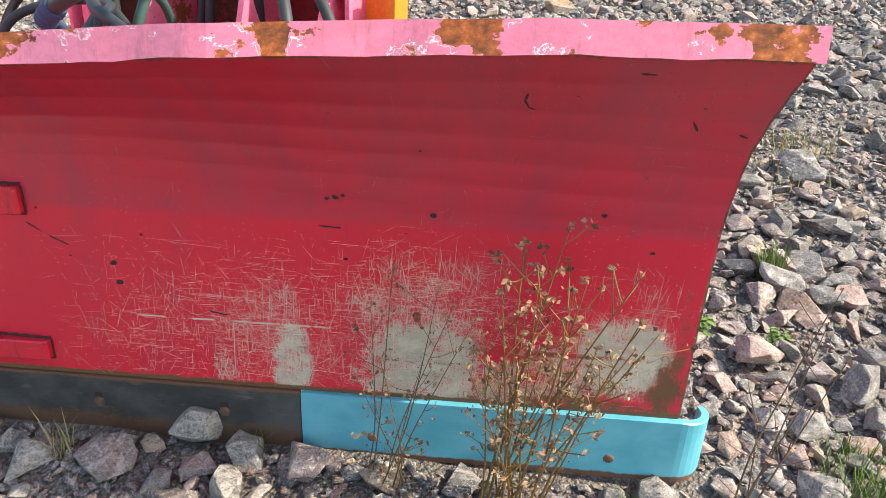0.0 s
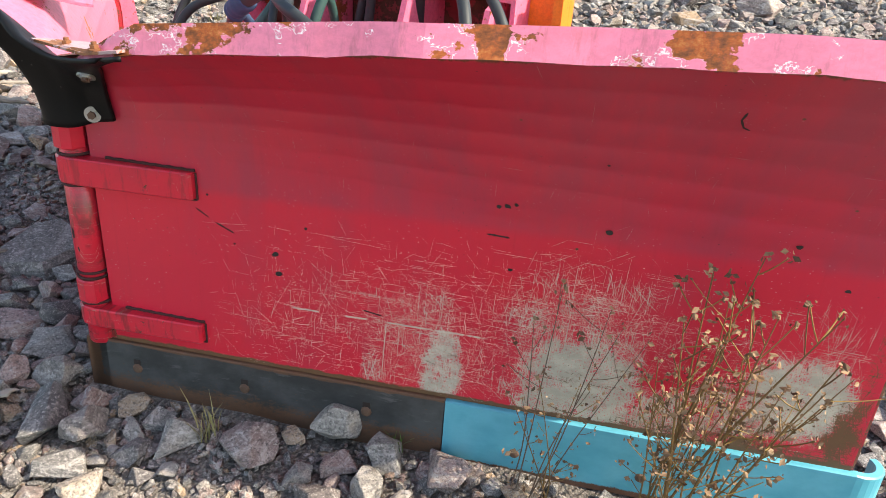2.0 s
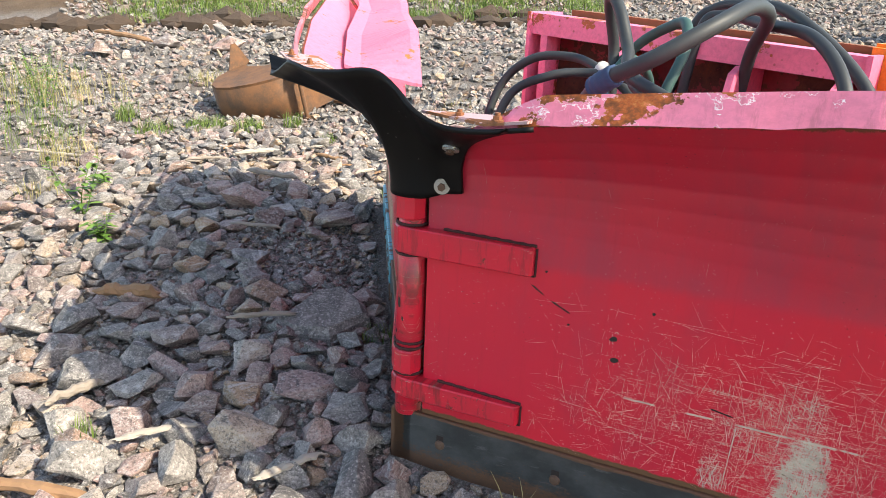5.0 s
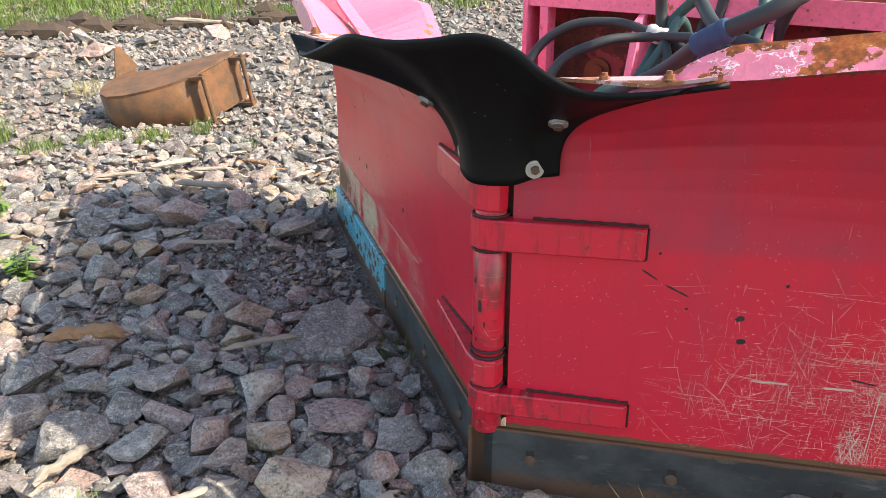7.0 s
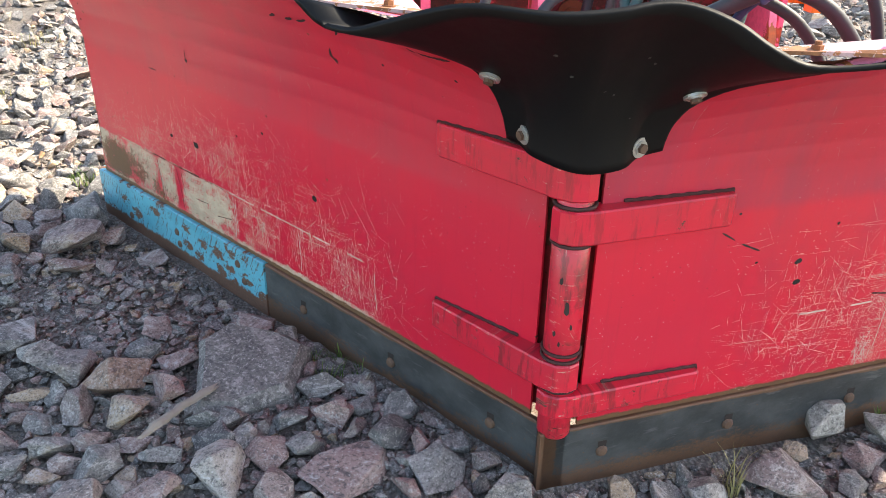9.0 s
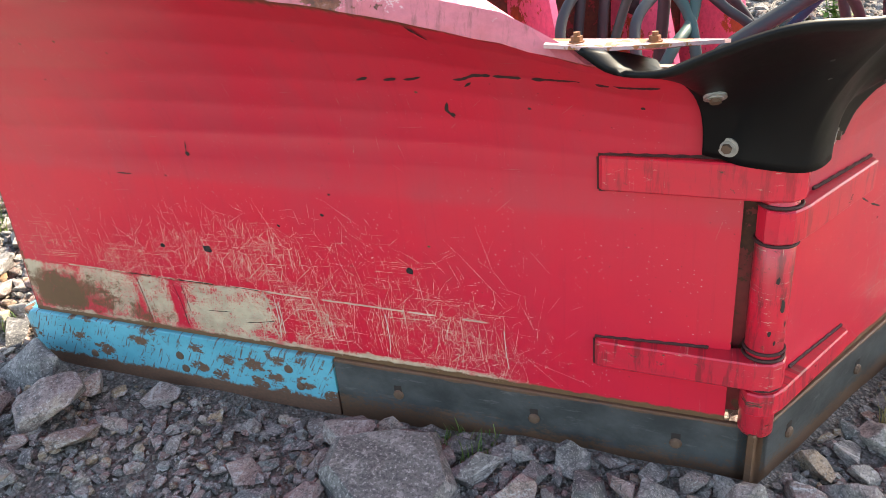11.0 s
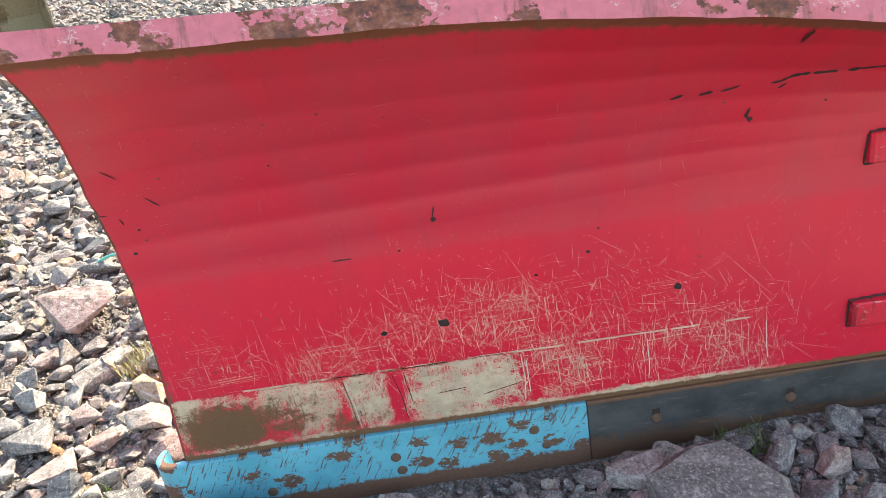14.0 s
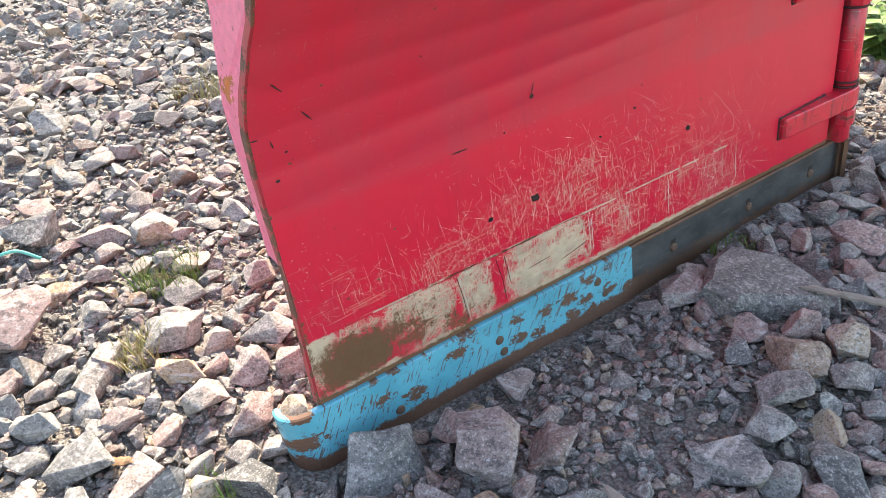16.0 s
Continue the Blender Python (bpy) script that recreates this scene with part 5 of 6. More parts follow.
for k_ in range(44000):
    x, y = (rng.uniform(-2.7, -0.3), rng.uniform(1.2, 4.8)) if k_ % 3 else (rng.uniform(-3.2, 3.0), rng.uniform(0.5, 5.6))
    s = 0.24 * (0.045 / 0.24) ** ((k_ / 44000) ** 0.55) * rng.uniform(0.85, 1.2)
    bare_ = any(math.hypot(x - a, y - b) < q for a, b, q in BARE)
    if blocked(x, y, s * 0.55) or taken(x, y, s * 0.42, 0.66) or (bare_ and (s > 0.06 or rng.uniform() < 0.6)) or (s > 0.16 and rng.uniform() < 0.6):
        continue
    occupy(x, y, s * 0.42)
    (far_ if y > 4.35 and x < 0.3 else near_ if s > 0.075 and -2.1 < x < -0.55 and 1.5 < y < 3.9 or s > 0.10 and y < 1.9 and x > -0.6 else rest_).append((x, y, s))
for x, y, s in near_[:190]:
    stone(x, y, s, flat=rng.uniform(0.8, 1.2))
heap("broken_stone", rest_ + near_[190:], "dark grey and pinkish broken stones packed closely together", M_STONES)
heap("dry_broken_stone", far_, "broken stones beyond the blade", M_STONES_FAR)

# ---- the carrier frame behind the wings ----
FL, FR = Vector((-0.225, 2.965, 0)), Vector((0.665, 2.21, 0))
fx = (FR - FL).normalized()
fy = Vector((-fx.y, fx.x, 0))
if fy.dot(FRONT) > 0:
    fy = -fy
WIDE = (FR - FL).length


def fr(x, y, z):
    """A place in the frame: x along it, y backward, z up from its sloping top."""
    return FL + fx * x + fy * y + Vector((0, 0, 1.305 - 0.065 * x / WIDE + z))


def fbox(name, x0, x1, y0, y1, z0, z1, material, label="", bev=0.004):
    bm = bmesh.new()
    loft(bm, [[fr(x0, y0, z0), fr(x1, y0, z0), fr(x1, y1, z0), fr(x0, y1, z0)], [fr(x0, y0, z1), fr(x1, y0, z1), fr(x1, y1, z1), fr(x0, y1, z1)]])
    bevel(bm, bev, 1)
    return part(name, bm, material, carrier, label)


carrier = thing("carrier_frame", (0.29, 2.53, 0.35), "rust-stained pink steel carrier frame of a snow plough", "plough frame")
fbox("top_beam", 0, WIDE, 0.0, 0.10, -0.075, 0.0, M_FRAME, "pink beam streaked with rust")
fbox("back_plate", 0, WIDE, 0.20, 0.215, -0.85, -0.01, M_FRAME_IN, "rusty red plate")
fbox("top_plate", 0, WIDE, 0.10, 0.20, -0.02, -0.006, M_FRAME, "pink plate")
fbox("rear_rail", 0.03, WIDE + 0.02, 0.217, 0.27, -0.09, 0.016, M_RUST, "rust-brown rail")
fbox("side_plate", -0.016, 0.0, -0.01, 0.20, -0.85, 0.004, M_FRAME)
fbox("side_plate", WIDE, WIDE + 0.016, -0.01, 0.20, -0.85, 0.004, M_FRAME)
fbox("post", 0.045, 0.075, 0.0, 0.07, -0.85, -0.076, M_FRAME)
fbox("bottom_beam", 0, WIDE, 0.0, 0.20, -0.93, -0.86, M_FRAME)
for x in (0.40, 0.80, 1.10):
    bm = bmesh.new()
    prism(bm, [fr(x, 0.19, -0.08), fr(x, 0.0, -0.078), fr(x, -0.05, -0.10), fr(x, -0.30, -0.78), fr(x, 0.19, -0.84)], fx * 0.022)
    bevel(bm, 0.002, 1)
    part("rib", bm, M_FRAME, carrier, "sloping pink rib plate")
bm = bmesh.new()
prism(bm, [fr(0.62, -0.32, -0.80), fr(0.74, -0.32, -0.80), fr(0.70, -0.86, -0.72), fr(0.64, -0.86, -0.72)], (0, 0, 0.35))
bevel(bm, 0.004, 1)
part("push_beam", bm, M_FRAME, carrier, "pink push beam")
for x, w_ in ((WIDE - 0.02, 0.17),):
    fbox("end_bracket", x + 0.002, x + w_, 0.10, 0.135, -0.20, 0.022, M_ORANGE, "orange painted bracket", 0.003)
    fbox("end_bracket", x + 0.002, x + 0.04, 0.136, 0.26, -0.16, 0.032, M_ORANGE, "orange painted bracket", 0.003)
    fbox("end_bracket", x + w_ - 0.03, x + w_, 0.04, 0.099, -0.22, 0.0, M_ORANGE, "orange painted bracket", 0.003)
for x in (0.2, 0.55, 0.95):
    bm = bmesh.new()
    cylinder(bm, fr(x, 0.199, -0.30), fr(x, 0.185, -0.30), 0.05, 24)
    cylinder(bm, fr(x, 0.185, -0.30), fr(x, 0.17, -0.30), 0.028, 18)
    part("boss", bm, M_RUST, carrier, "round rusty boss")

# ---- hydraulic hoses, each a thing ----
HOSES = [
    ([(-0.42, 2.42, 0.85), (-0.35, 2.482, 1.074), (-0.255, 2.448, 1.174), (-0.14, 2.388, 1.192), (-0.065, 2.292, 1.168), (0.02, 2.15, 1.10), (0.1, 2.05, 0.95)], 0.0135, M_HOSE),
    ([(-0.40, 2.22, 0.80), (-0.333, 2.305, 1.058), (-0.21, 2.285, 1.141), (-0.081, 2.266, 1.157), (-0.012, 2.119, 1.16), (-0.01, 1.987, 1.146), (0.06, 1.86, 1.08), (0.2, 1.8, 0.9)], 0.0135, M_HOSE),
    ([(0.0, 2.33, 0.75), (-0.018, 2.303, 1.105), (-0.023, 2.317, 1.234), (-0.052, 2.278, 1.338), (-0.058, 2.221, 1.372), (-0.043, 2.15, 1.329), (-0.028, 2.074, 1.242), (-0.035, 1.947, 1.183), (0.06, 1.80, 1.12), (0.2, 1.72, 0.95)], 0.0165, M_HOSE),
    ([(-0.2, 2.15, 0.75), (-0.155, 2.194, 0.995), (-0.095, 2.23, 1.08), (-0.014, 2.307, 1.17), (0.052, 2.266, 1.255), (0.115, 2.154, 1.309), (0.124, 2.09, 1.300), (0.11, 2.033, 1.242), (0.063, 1.999, 1.133), (0.016, 2.011, 0.95)], 0.0145, M_HOSE_G),
    ([(0.20, 2.62, 0.9), (0.274, 2.599, 1.268), (0.328, 2.559, 1.348), (0.386, 2.448, 1.363), (0.46, 2.25, 1.34), (0.56, 1.95, 1.16), (0.60, 1.85, 0.9)], 0.0165, M_HOSE),
    ([(0.24, 2.55, 0.9), (0.281, 2.532, 1.269), (0.334, 2.491, 1.331), (0.395, 2.309, 1.314), (0.42, 2.0, 1.29), (0.43, 1.80, 1.17), (0.42, 1.75, 0.95)], 0.0165, M_HOSE),
    ([(-0.36, 2.22, 0.75), (-0.27, 2.15, 0.97), (-0.16, 1.983, 1.093), (-0.124, 1.838, 1.177), (-0.03, 1.74, 1.245), (0.10, 1.76, 1.32), (0.22, 1.90, 1.36), (0.34, 2.12, 1.33), (0.40, 2.38, 1.22), (0.42, 2.5, 1.0)], 0.0195, M_HOSE),
    ([(-0.32, 2.3, 0.85), (-0.224, 2.238, 1.006), (-0.117, 2.216, 1.054), (-0.063, 2.214, 1.122), (-0.031, 2.233, 1.161), (0.03, 2.3, 1.2), (0.12, 2.42, 1.12), (0.15, 2.5, 0.9)], 0.0145, M_HOSE_G),
    ([(-0.048, 2.231, 1.155), (-0.059, 2.144, 1.082), (-0.049, 2.061, 1.013), (0.0, 1.98, 0.85)], 0.0125, M_HOSE),
]
for pts, r, m in HOSES:
    bm = bmesh.new()
    tube(bm, pts, r, 12, 10)
    ob = link("hydraulic_hose", bm, m, None, "", True)
    tagged(ob, "greenish rubber hydraulic hose looped over the frame" if m is M_HOSE_G else "grey rubber hydraulic hose looped behind the blade", "hose", "hoses of the plough")


def wrap(points, r, material, label, turns=5):
    """Cloth wound round a hose, with uneven folds."""
    bm = bmesh.new()
    tube(bm, points, lambda t: r * (1 + 0.06 * noise.noise((t * turns, r * 50, 0)) + 0.03 * math.sin(t * 23)), 14, 16)
    tagged(link("cloth_wrap", bm, material, None, "", True), label, "cloth wrap")


wrap([(-0.136, 1.868, 1.160), (-0.124, 1.838, 1.177), (-0.100, 1.806, 1.198)], 0.027, M_TAPE, "blue denim cloth wound round a grey hose")
wrap([(-0.05, 2.305, 1.168), (-0.058, 2.26, 1.162), (-0.035, 2.235, 1.158)], 0.022, M_WRAP, "pale cloth strip tying hoses together", 3)
bm = bmesh.new()
tube(bm, [(-0.12, 1.86, 1.16), (-0.09, 1.93, 1.10), (-0.06, 2.02, 0.98), (-0.05, 2.06, 0.85)], 0.011, 8)
tagged(link("strap", bm, M_TAPE, None, "", True), "dark blue webbing strap hanging from a hose", "strap")

# ---- old rusty bucket lying on the stones ----
k = Net("brown_rust")
v = k.coords()
a, b = k.noise(v, 6, 6, 0.65), k.noise(v, 70, 6, 0.75)
c = k.mix(k.step(a, 0.35, 0.66), (0.17, 0.075, 0.030), (0.085, 0.046, 0.026))
c = k.mix(k.times(k.step(b, 0.5, 0.75), 0.5), c, (0.28, 0.12, 0.045))
M_BUCKET = k.done(c, 0.82, b, 0.4, 0.003)
bucket = thing("excavator_bucket", (0, 0, 0), "brown rusty excavator bucket lying on its side in grass", "bucket")
OUT = [(-0.66, 0.10), (-0.62, -0.10), (-0.50, -0.25), (-0.30, -0.34), (-0.05, -0.36), (0.15, -0.33), (0.34, -0.24)]
INN = [(0.62, 0.22), (0.40, 0.24), (0.15, 0.20), (-0.15, 0.20), (-0.38, 0.30), (-0.52, 0.46), (-0.60, 0.34)]


def lid(z, t):
    bm = bmesh.new()
    ring = [(x, y) for x, y in OUT] + INN
    prism(bm, [(x, y, z + 0.10 * x) for x, y in ring], (0, 0, t))
    bevel(bm, 0.004, 1)
    return bm


part("side_plate", lid(0.40, 0.022), M_BUCKET, bucket, "crescent-shaped rusty side plate")
part("side_plate", lid(0.015, 0.022), M_BUCKET, bucket)
bm = bmesh.new()
rings = []
for (x, y), (x2, y2) in zip(OUT, OUT[1:] + [OUT[-1]]):
    q = Vector((x, y, 0)).normalized() * 0.018
    rings.append([(x, y, 0.03 + 0.1 * x), (x, y, 0.40 + 0.1 * x), (x - q.x, y - q.y, 0.40 + 0.1 * x), (x - q.x, y - q.y, 0.03 + 0.1 * x)])
loft(bm, rings)
part("shell", bm, M_BUCKET, bucket, "curved rusty shell", True)
bm = bmesh.new()
box(bm, (0.33, -0.235, 0.05), (0.30, 0.44, 0.02), (-0.012, 0.008, 0), (0, 0, 0.38))
part("end_plate", bm, M_BUCKET, bucket)
for x, y in ((0.36, -0.26), (0.64, 0.14)):
    bm = bmesh.new()
    cylinder(bm, (x + 0.05, y - 0.02, 0.03), (x + 0.05, y - 0.02, 0.47), 0.021, 14)
    part("pin", bm, M_BUCKET, bucket, "round steel pin")
    for z in (0.035, 0.425):
        bm = bmesh.new()
        prism(bm, [(x - 0.07, y - 0.03, z), (x + 0.06, y - 0.06, z), (x + 0.09, y, z), (x, y + 0.07, z)], (0, 0, 0.026))
        bevel(bm, 0.004, 1)
        part("lug", bm, M_BUCKET, bucket)
bm = bmesh.new()
prism(bm, [(-0.60, 0.28, 0.36), (-0.46, 0.40, 0.36), (-0.42, 0.44, 0.40), (-0.52, 0.42, 0.58), (-0.56, 0.38, 0.58)], (0.012, -0.016, 0))
part("tooth", bm, M_BUCKET, bucket, "pointed rusty tooth")
bucket.matrix_world = pose(-2.08, 6.25, 0.33, 13, -7, -6) @ Matrix.Diagonal((0.80, 0.9, 0.92, 1))

# ---- worn loader bucket beyond the blade ----
M_TAN = chipped_paint("mud_covered_tan_steel", (0.27, 0.22, 0.14), (0.14, 0.10, 0.06), 0.40, 3.0, rough=0.8)
loader = thing("loader_bucket", (0, 0, 0), "muddy tan steel loader bucket standing on stones", "bucket")
bm = bmesh.new()
prof = [(0.0, 0.0), (-0.35, 0.02), (-0.55, 0.15), (-0.62, 0.45), (-0.52, 0.80), (-0.30, 1.02), (0.0, 1.10)]
inner = [(0.0, 1.07), (-0.28, 0.99), (-0.49, 0.78), (-0.59, 0.45), (-0.52, 0.18), (-0.34, 0.05), (0.0, 0.03)]
loft(bm, [[(x, y, z) for y, z in prof + inner] for x in (-1.2, 1.2)])
part("shell", bm, M_TAN, loader, "curved bucket shell")
for x in (-1.215, 1.19):
    bm = bmesh.new()
    prism(bm, [(x, y, z) for y, z in prof], (0.025, 0, 0))
    part("side_plate", bm, M_TAN, loader)
bm = bmesh.new()
box(bm, (-1.22, -0.02, -0.005), (2.44, 0, 0), (0, 0.16, 0), (0, 0, 0.03))
part("cutting_edge", bm, M_TAN, loader)
loader.matrix_world = pose(4.98, 8.44, ground_z(4.98, 8.44) - 0.03, 0, 0, 130) @ Matrix.Diagonal((0.74, 0.8, 0.62, 1))


# ---- parked van ----
M_VAN = plain("grey_white_van_paint", (0.42, 0.42, 0.41), 0.35, 4, 0.1, 0.05)
M_TYRE = plain("tyre_rubber", (0.02, 0.02, 0.02), 0.8)
M_BUMPER = plain("grey_plastic", (0.20, 0.20, 0.19), 0.6, 20, 0.3)
M_WHITE = plain("white_plate", (0.75, 0.75, 0.72), 0.5, 20, 0.05)
M_DARK = plain("dark_print", (0.03, 0.03, 0.035), 0.6)
M_BLUEBAND = plain("blue_band", (0.02, 0.08, 0.35), 0.5)
M_LAMP = plain("red_lamp_plastic", (0.35, 0.02, 0.02), 0.25)
M_RIM = plain("wheel_rim_paint", (0.5, 0.5, 0.5), 0.4, 20, 0.1, 0.1, 0.001, 0.3)
k = Net("van_glass")
k.b.inputs["Transmission Weight"].default_value = 0.6
M_GLASS = k.done((0.03, 0.035, 0.04), 0.06)
van = thing("van", (0, 0, 0), "light grey van parked on the gravel", "van")
bm = bmesh.new()
shape = [(-2.3, 0.42), (2.2, 0.42), (2.35, 0.62), (2.3, 1.0), (1.35, 1.20), (0.75, 1.88), (-2.15, 1.95), (-2.32, 1.2)]
loft(bm, [[(x * s, y, 0.42 + (z - 0.42) * s) for x, z in shape] for y, s in ((-0.86, 0.985), (-0.80, 1.0), (0.80, 1.0), (0.86, 0.985))])
bevel(bm, 0.05, 2, 25)
part("body", bm, M_VAN, van, "light grey bodywork")
bm = bmesh.new()
box(bm, (-2.46, -0.84, 0.36), (0.16, 0, 0), (0, 1.68, 0), (0, 0, 0.26))
bevel(bm, 0.03, 2)
bumper = part("bumper", bm, M_BUMPER, van, "grey plastic rear bumper")
bm = bmesh.new()
box(bm, (-2.475, -0.26, 0.40), (0.012, 0, 0), (0, 0.52, 0), (0, 0, 0.11))
plate = part("number_plate", bm, M_WHITE, bumper, "white number plate")
for i in range(6):
    bm = bmesh.new()
    box(bm, (-2.479, -0.20 + i * 0.066 + (0.03 if i > 2 else 0), 0.42), (0.003, 0, 0), (0, 0.04, 0), (0, 0, 0.07))
    part("bar", bm, M_DARK, bumper)
bm = bmesh.new()
box(bm, (-2.479, 0.215, 0.40), (0.003, 0, 0), (0, 0.045, 0), (0, 0, 0.11))
part("blue_band", bm, M_BLUEBAND, bumper)
for y in (-0.80, 0.66):
    bm = bmesh.new()
    box(bm, (-2.36, y, 0.80), (0.06, 0, 0), (0, 0.14, 0), (0, 0, 0.5))
    bevel(bm, 0.015, 2)
    part("tail_light", bm, M_LAMP, van, "red tail light")
    bm = bmesh.new()
    box(bm, (-2.365, -0.62 if y < 0 else 0.06, 1.2), (0.03, 0, 0), (0, 0.56, 0), (0, 0, 0.5))
    part("rear_window", bm, M_GLASS, van)
for x in (-1.45, 1.45):
    for y in (-0.80, 0.80):
        side = -1 if y < 0 else 1
        bm = bmesh.new()
        rings = []
        for q, yy in ((0.20, -0.10), (0.30, -0.105), (0.33, -0.08), (0.335, 0.0), (0.33, 0.08), (0.30, 0.105), (0.20, 0.10)):
            rings.append([(x + q * math.cos(t), y + yy, 0.335 + q * math.sin(t)) for t in (2 * math.pi * j / 28 for j in range(28))])
        loft(bm, rings)
        tyre = part("wheel", bm, M_TYRE, van, "black tyre", True)
        bm = bmesh.new()
        cylinder(bm, (x, y + side * 0.07, 0.335), (x, y + side * 0.112, 0.335), 0.20, 24, 0.17)
        for j in range(5):
            t = 2 * math.pi * j / 5
            cylinder(bm, (x + 0.06 * math.cos(t), y + side * 0.112, 0.335 + 0.06 * math.sin(t)), (x + 0.06 * math.cos(t), y + side * 0.122, 0.335 + 0.06 * math.sin(t)), 0.012, 6)
        part("rim", bm, M_RIM, tyre, "grey steel rim")
# its rear faces the plough
van.matrix_world = pose(4.75, 14.75, ground_z(4.3, 14.3) - 0.03, 0, -5, 33)


# ---- plants ----
def leaf_paint(name, base, tip):
    k = Net(name)
    r = k.island()
    v = k.coords()
    c = k.mix(r, base, tip)
    c = k.mix(k.times(k.noise(v, 40, 3), 0.4), c, tuple(x * 0.6 for x in base))
    k.b.inputs["Transmission Weight"].default_value = 0.0
    k.b.inputs["Subsurface Weight"].default_value = 0.0
    return k.done(c, 0.65, None, 0, 0, 0, 0.3)


M_GRASS = leaf_paint("green_grass", (0.07, 0.13, 0.025), (0.19, 0.25, 0.06))
M_DRYGRASS = leaf_paint("dry_grass", (0.26, 0.22, 0.10), (0.36, 0.33, 0.14))
M_LEAF = leaf_paint("green_leaf", (0.07, 0.15, 0.025), (0.16, 0.26, 0.055))
M_STEM = leaf_paint("dry_stem", (0.12, 0.065, 0.028), (0.27, 0.17, 0.05))
M_DARKSTEM = leaf_paint("dark_dry_stem", (0.10, 0.065, 0.045), (0.15, 0.10, 0.07))
M_SEED = leaf_paint("withered_flower", (0.085, 0.045, 0.025), (0.36, 0.23, 0.13))


def blades(bm, r, x, y, z, count, height, spread, lean=0.7, width=0.0022):
    for _ in range(count):
        a, b = r.uniform(0, 6.28), r.uniform(0, 1) ** 0.5 * spread
        px, py = x + b * math.cos(a), y + b * math.sin(a)
        h, d = height * r.uniform(0.45, 1.1), r.uniform(0, 6.28)
        k_ = lean * r.uniform(0.2, 1.0) * h
        w_ = width * r.uniform(0.7, 1.3)
        dx, dy, sx, sy = math.cos(d), math.sin(d), -math.sin(d) * w_, math.cos(d) * w_
        rows = []
        for t in (0.0, 0.4, 0.75):
            q = k_ * t * t
            rows.append([bm.verts.new((px + dx * q + sx * (1 - t * 0.6), py + dy * q + sy * (1 - t * 0.6), z + h * t)), bm.verts.new((px + dx * q - sx * (1 - t * 0.6), py + dy * q - sy * (1 - t * 0.6), z + h * t))])
        tip_ = bm.verts.new((px + dx * k_, py + dy * k_, z + h * 0.97))
        for p, q in zip(rows, rows[1:]):
            bm.faces.new((p[0], p[1], q[1], q[0]))
        bm.faces.new((rows[-1][0], rows[-1][1], tip_))


def tuft(x, y, height, spread, count, material=None, label="small tuft of green grass between stones", seed=0):
    r = np.random.default_rng(900 + seed)
    bm = bmesh.new()
    blades(bm, r, 0, 0, 0, int(count * 1.6), height, spread)
    ob = link("grass_tuft", bm, material or M_GRASS, None, "", False, False)
    ob.location = (x, y, ground_full(x, y) - 0.005)
    tagged(ob, label, "grass", "grass tufts")


DRY = "pale dry grass tuft between stones"
for i, (x, y, h_, s_, c_, dry) in enumerate(((2.27, 1.86, .16, .05, 90, 0), (3.3, 2.9, .12, .2, 80, 1), (1.82, .90, .11, .13, 150, 0), (.26, 1.50, .10, .02, 14, 0), (1.16, 1.02, .09, .03, 16, 0), (-.33, 4.48, .10, .08, 120, 1),
                                            (0.03, 4.34, .10, .12, 130, 0), (-.95, 2.72, .08, .10, 60, 0), (-.25, 1.63, .14, .03, 14, 1), (-2.5, 5.66, .11, .16, 240, 0), (-2.15, 5.58, .10, .12, 160, 0), (-1.85, 5.75, .14, .08, 60, 0),
                                            (-3.28, 5.95, .18, .10, 80, 0), (-3.0, 7.3, .15, .25, 120, 1), (-1.6, 1.95, .10, .05, 30, 0), (1.8, 3.9, .16, .2, 90, 1), (-.9, 4.42, .07, .08, 60, 0), (-1.5, 5.4, .08, .06, 40, 0),
                                            (-1.0, 5.5, .07, .08, 40, 1), (-.5, 4.95, .16, .05, 30, 0), (-2.9, 5.6, .14, .15, 90, 0), (2.9, 2.6, .10, .25, 60, 1), (-.75, 2.62, .06, .08, 50, 0), (-3.6, 5.3, .26, .3, 70, 0), (-4.1, 5.9, .36, .45, 80, 0), (-4.5, 6.6, .40, .5, 90, 1), (-3.9, 6.6, .32, .45, 70, 1), (-3.2, 4.9, .2, .2, 80, 1), (-4.9, 7.2, .36, .6, 90, 0), (-3.0, 4.2, .12, .15, 50, 1), (-2.2, 7.4, .14, .3, 90, 1), (-.6, 6.4, .08, .2, 50, 1), (.6, 5.6, .08, .15, 40, 1))):
    tuft(x, y, h_, s_, c_, M_DRYGRASS if dry else M_GRASS, DRY if dry else "small tuft of green grass between stones", i)

# grass bank and dark soil behind the stones
r_ = np.random.default_rng(77)
bm = bmesh.new()
for _ in range(520):
    x, y = r_.uniform(-6.0, 1.4), r_.uniform(11.0, 13.6)
    if clump(x, y, 0.8, 21) > 0.36:
        blades(bm, r_, x, y, ground_full(x, y), 34, 0.15, 0.3, 0.9, 0.005)
tagged(link("bank_grass", bm, M_GRASS, None, "", False, False), "green grass along the top of a soil bank", "grass", kind="stuff")
M_SOIL = plain("dark_soil", (0.055, 0.035, 0.022), 0.95, 12, 0.5, 0.8, 0.02)
bm = bmesh.new()
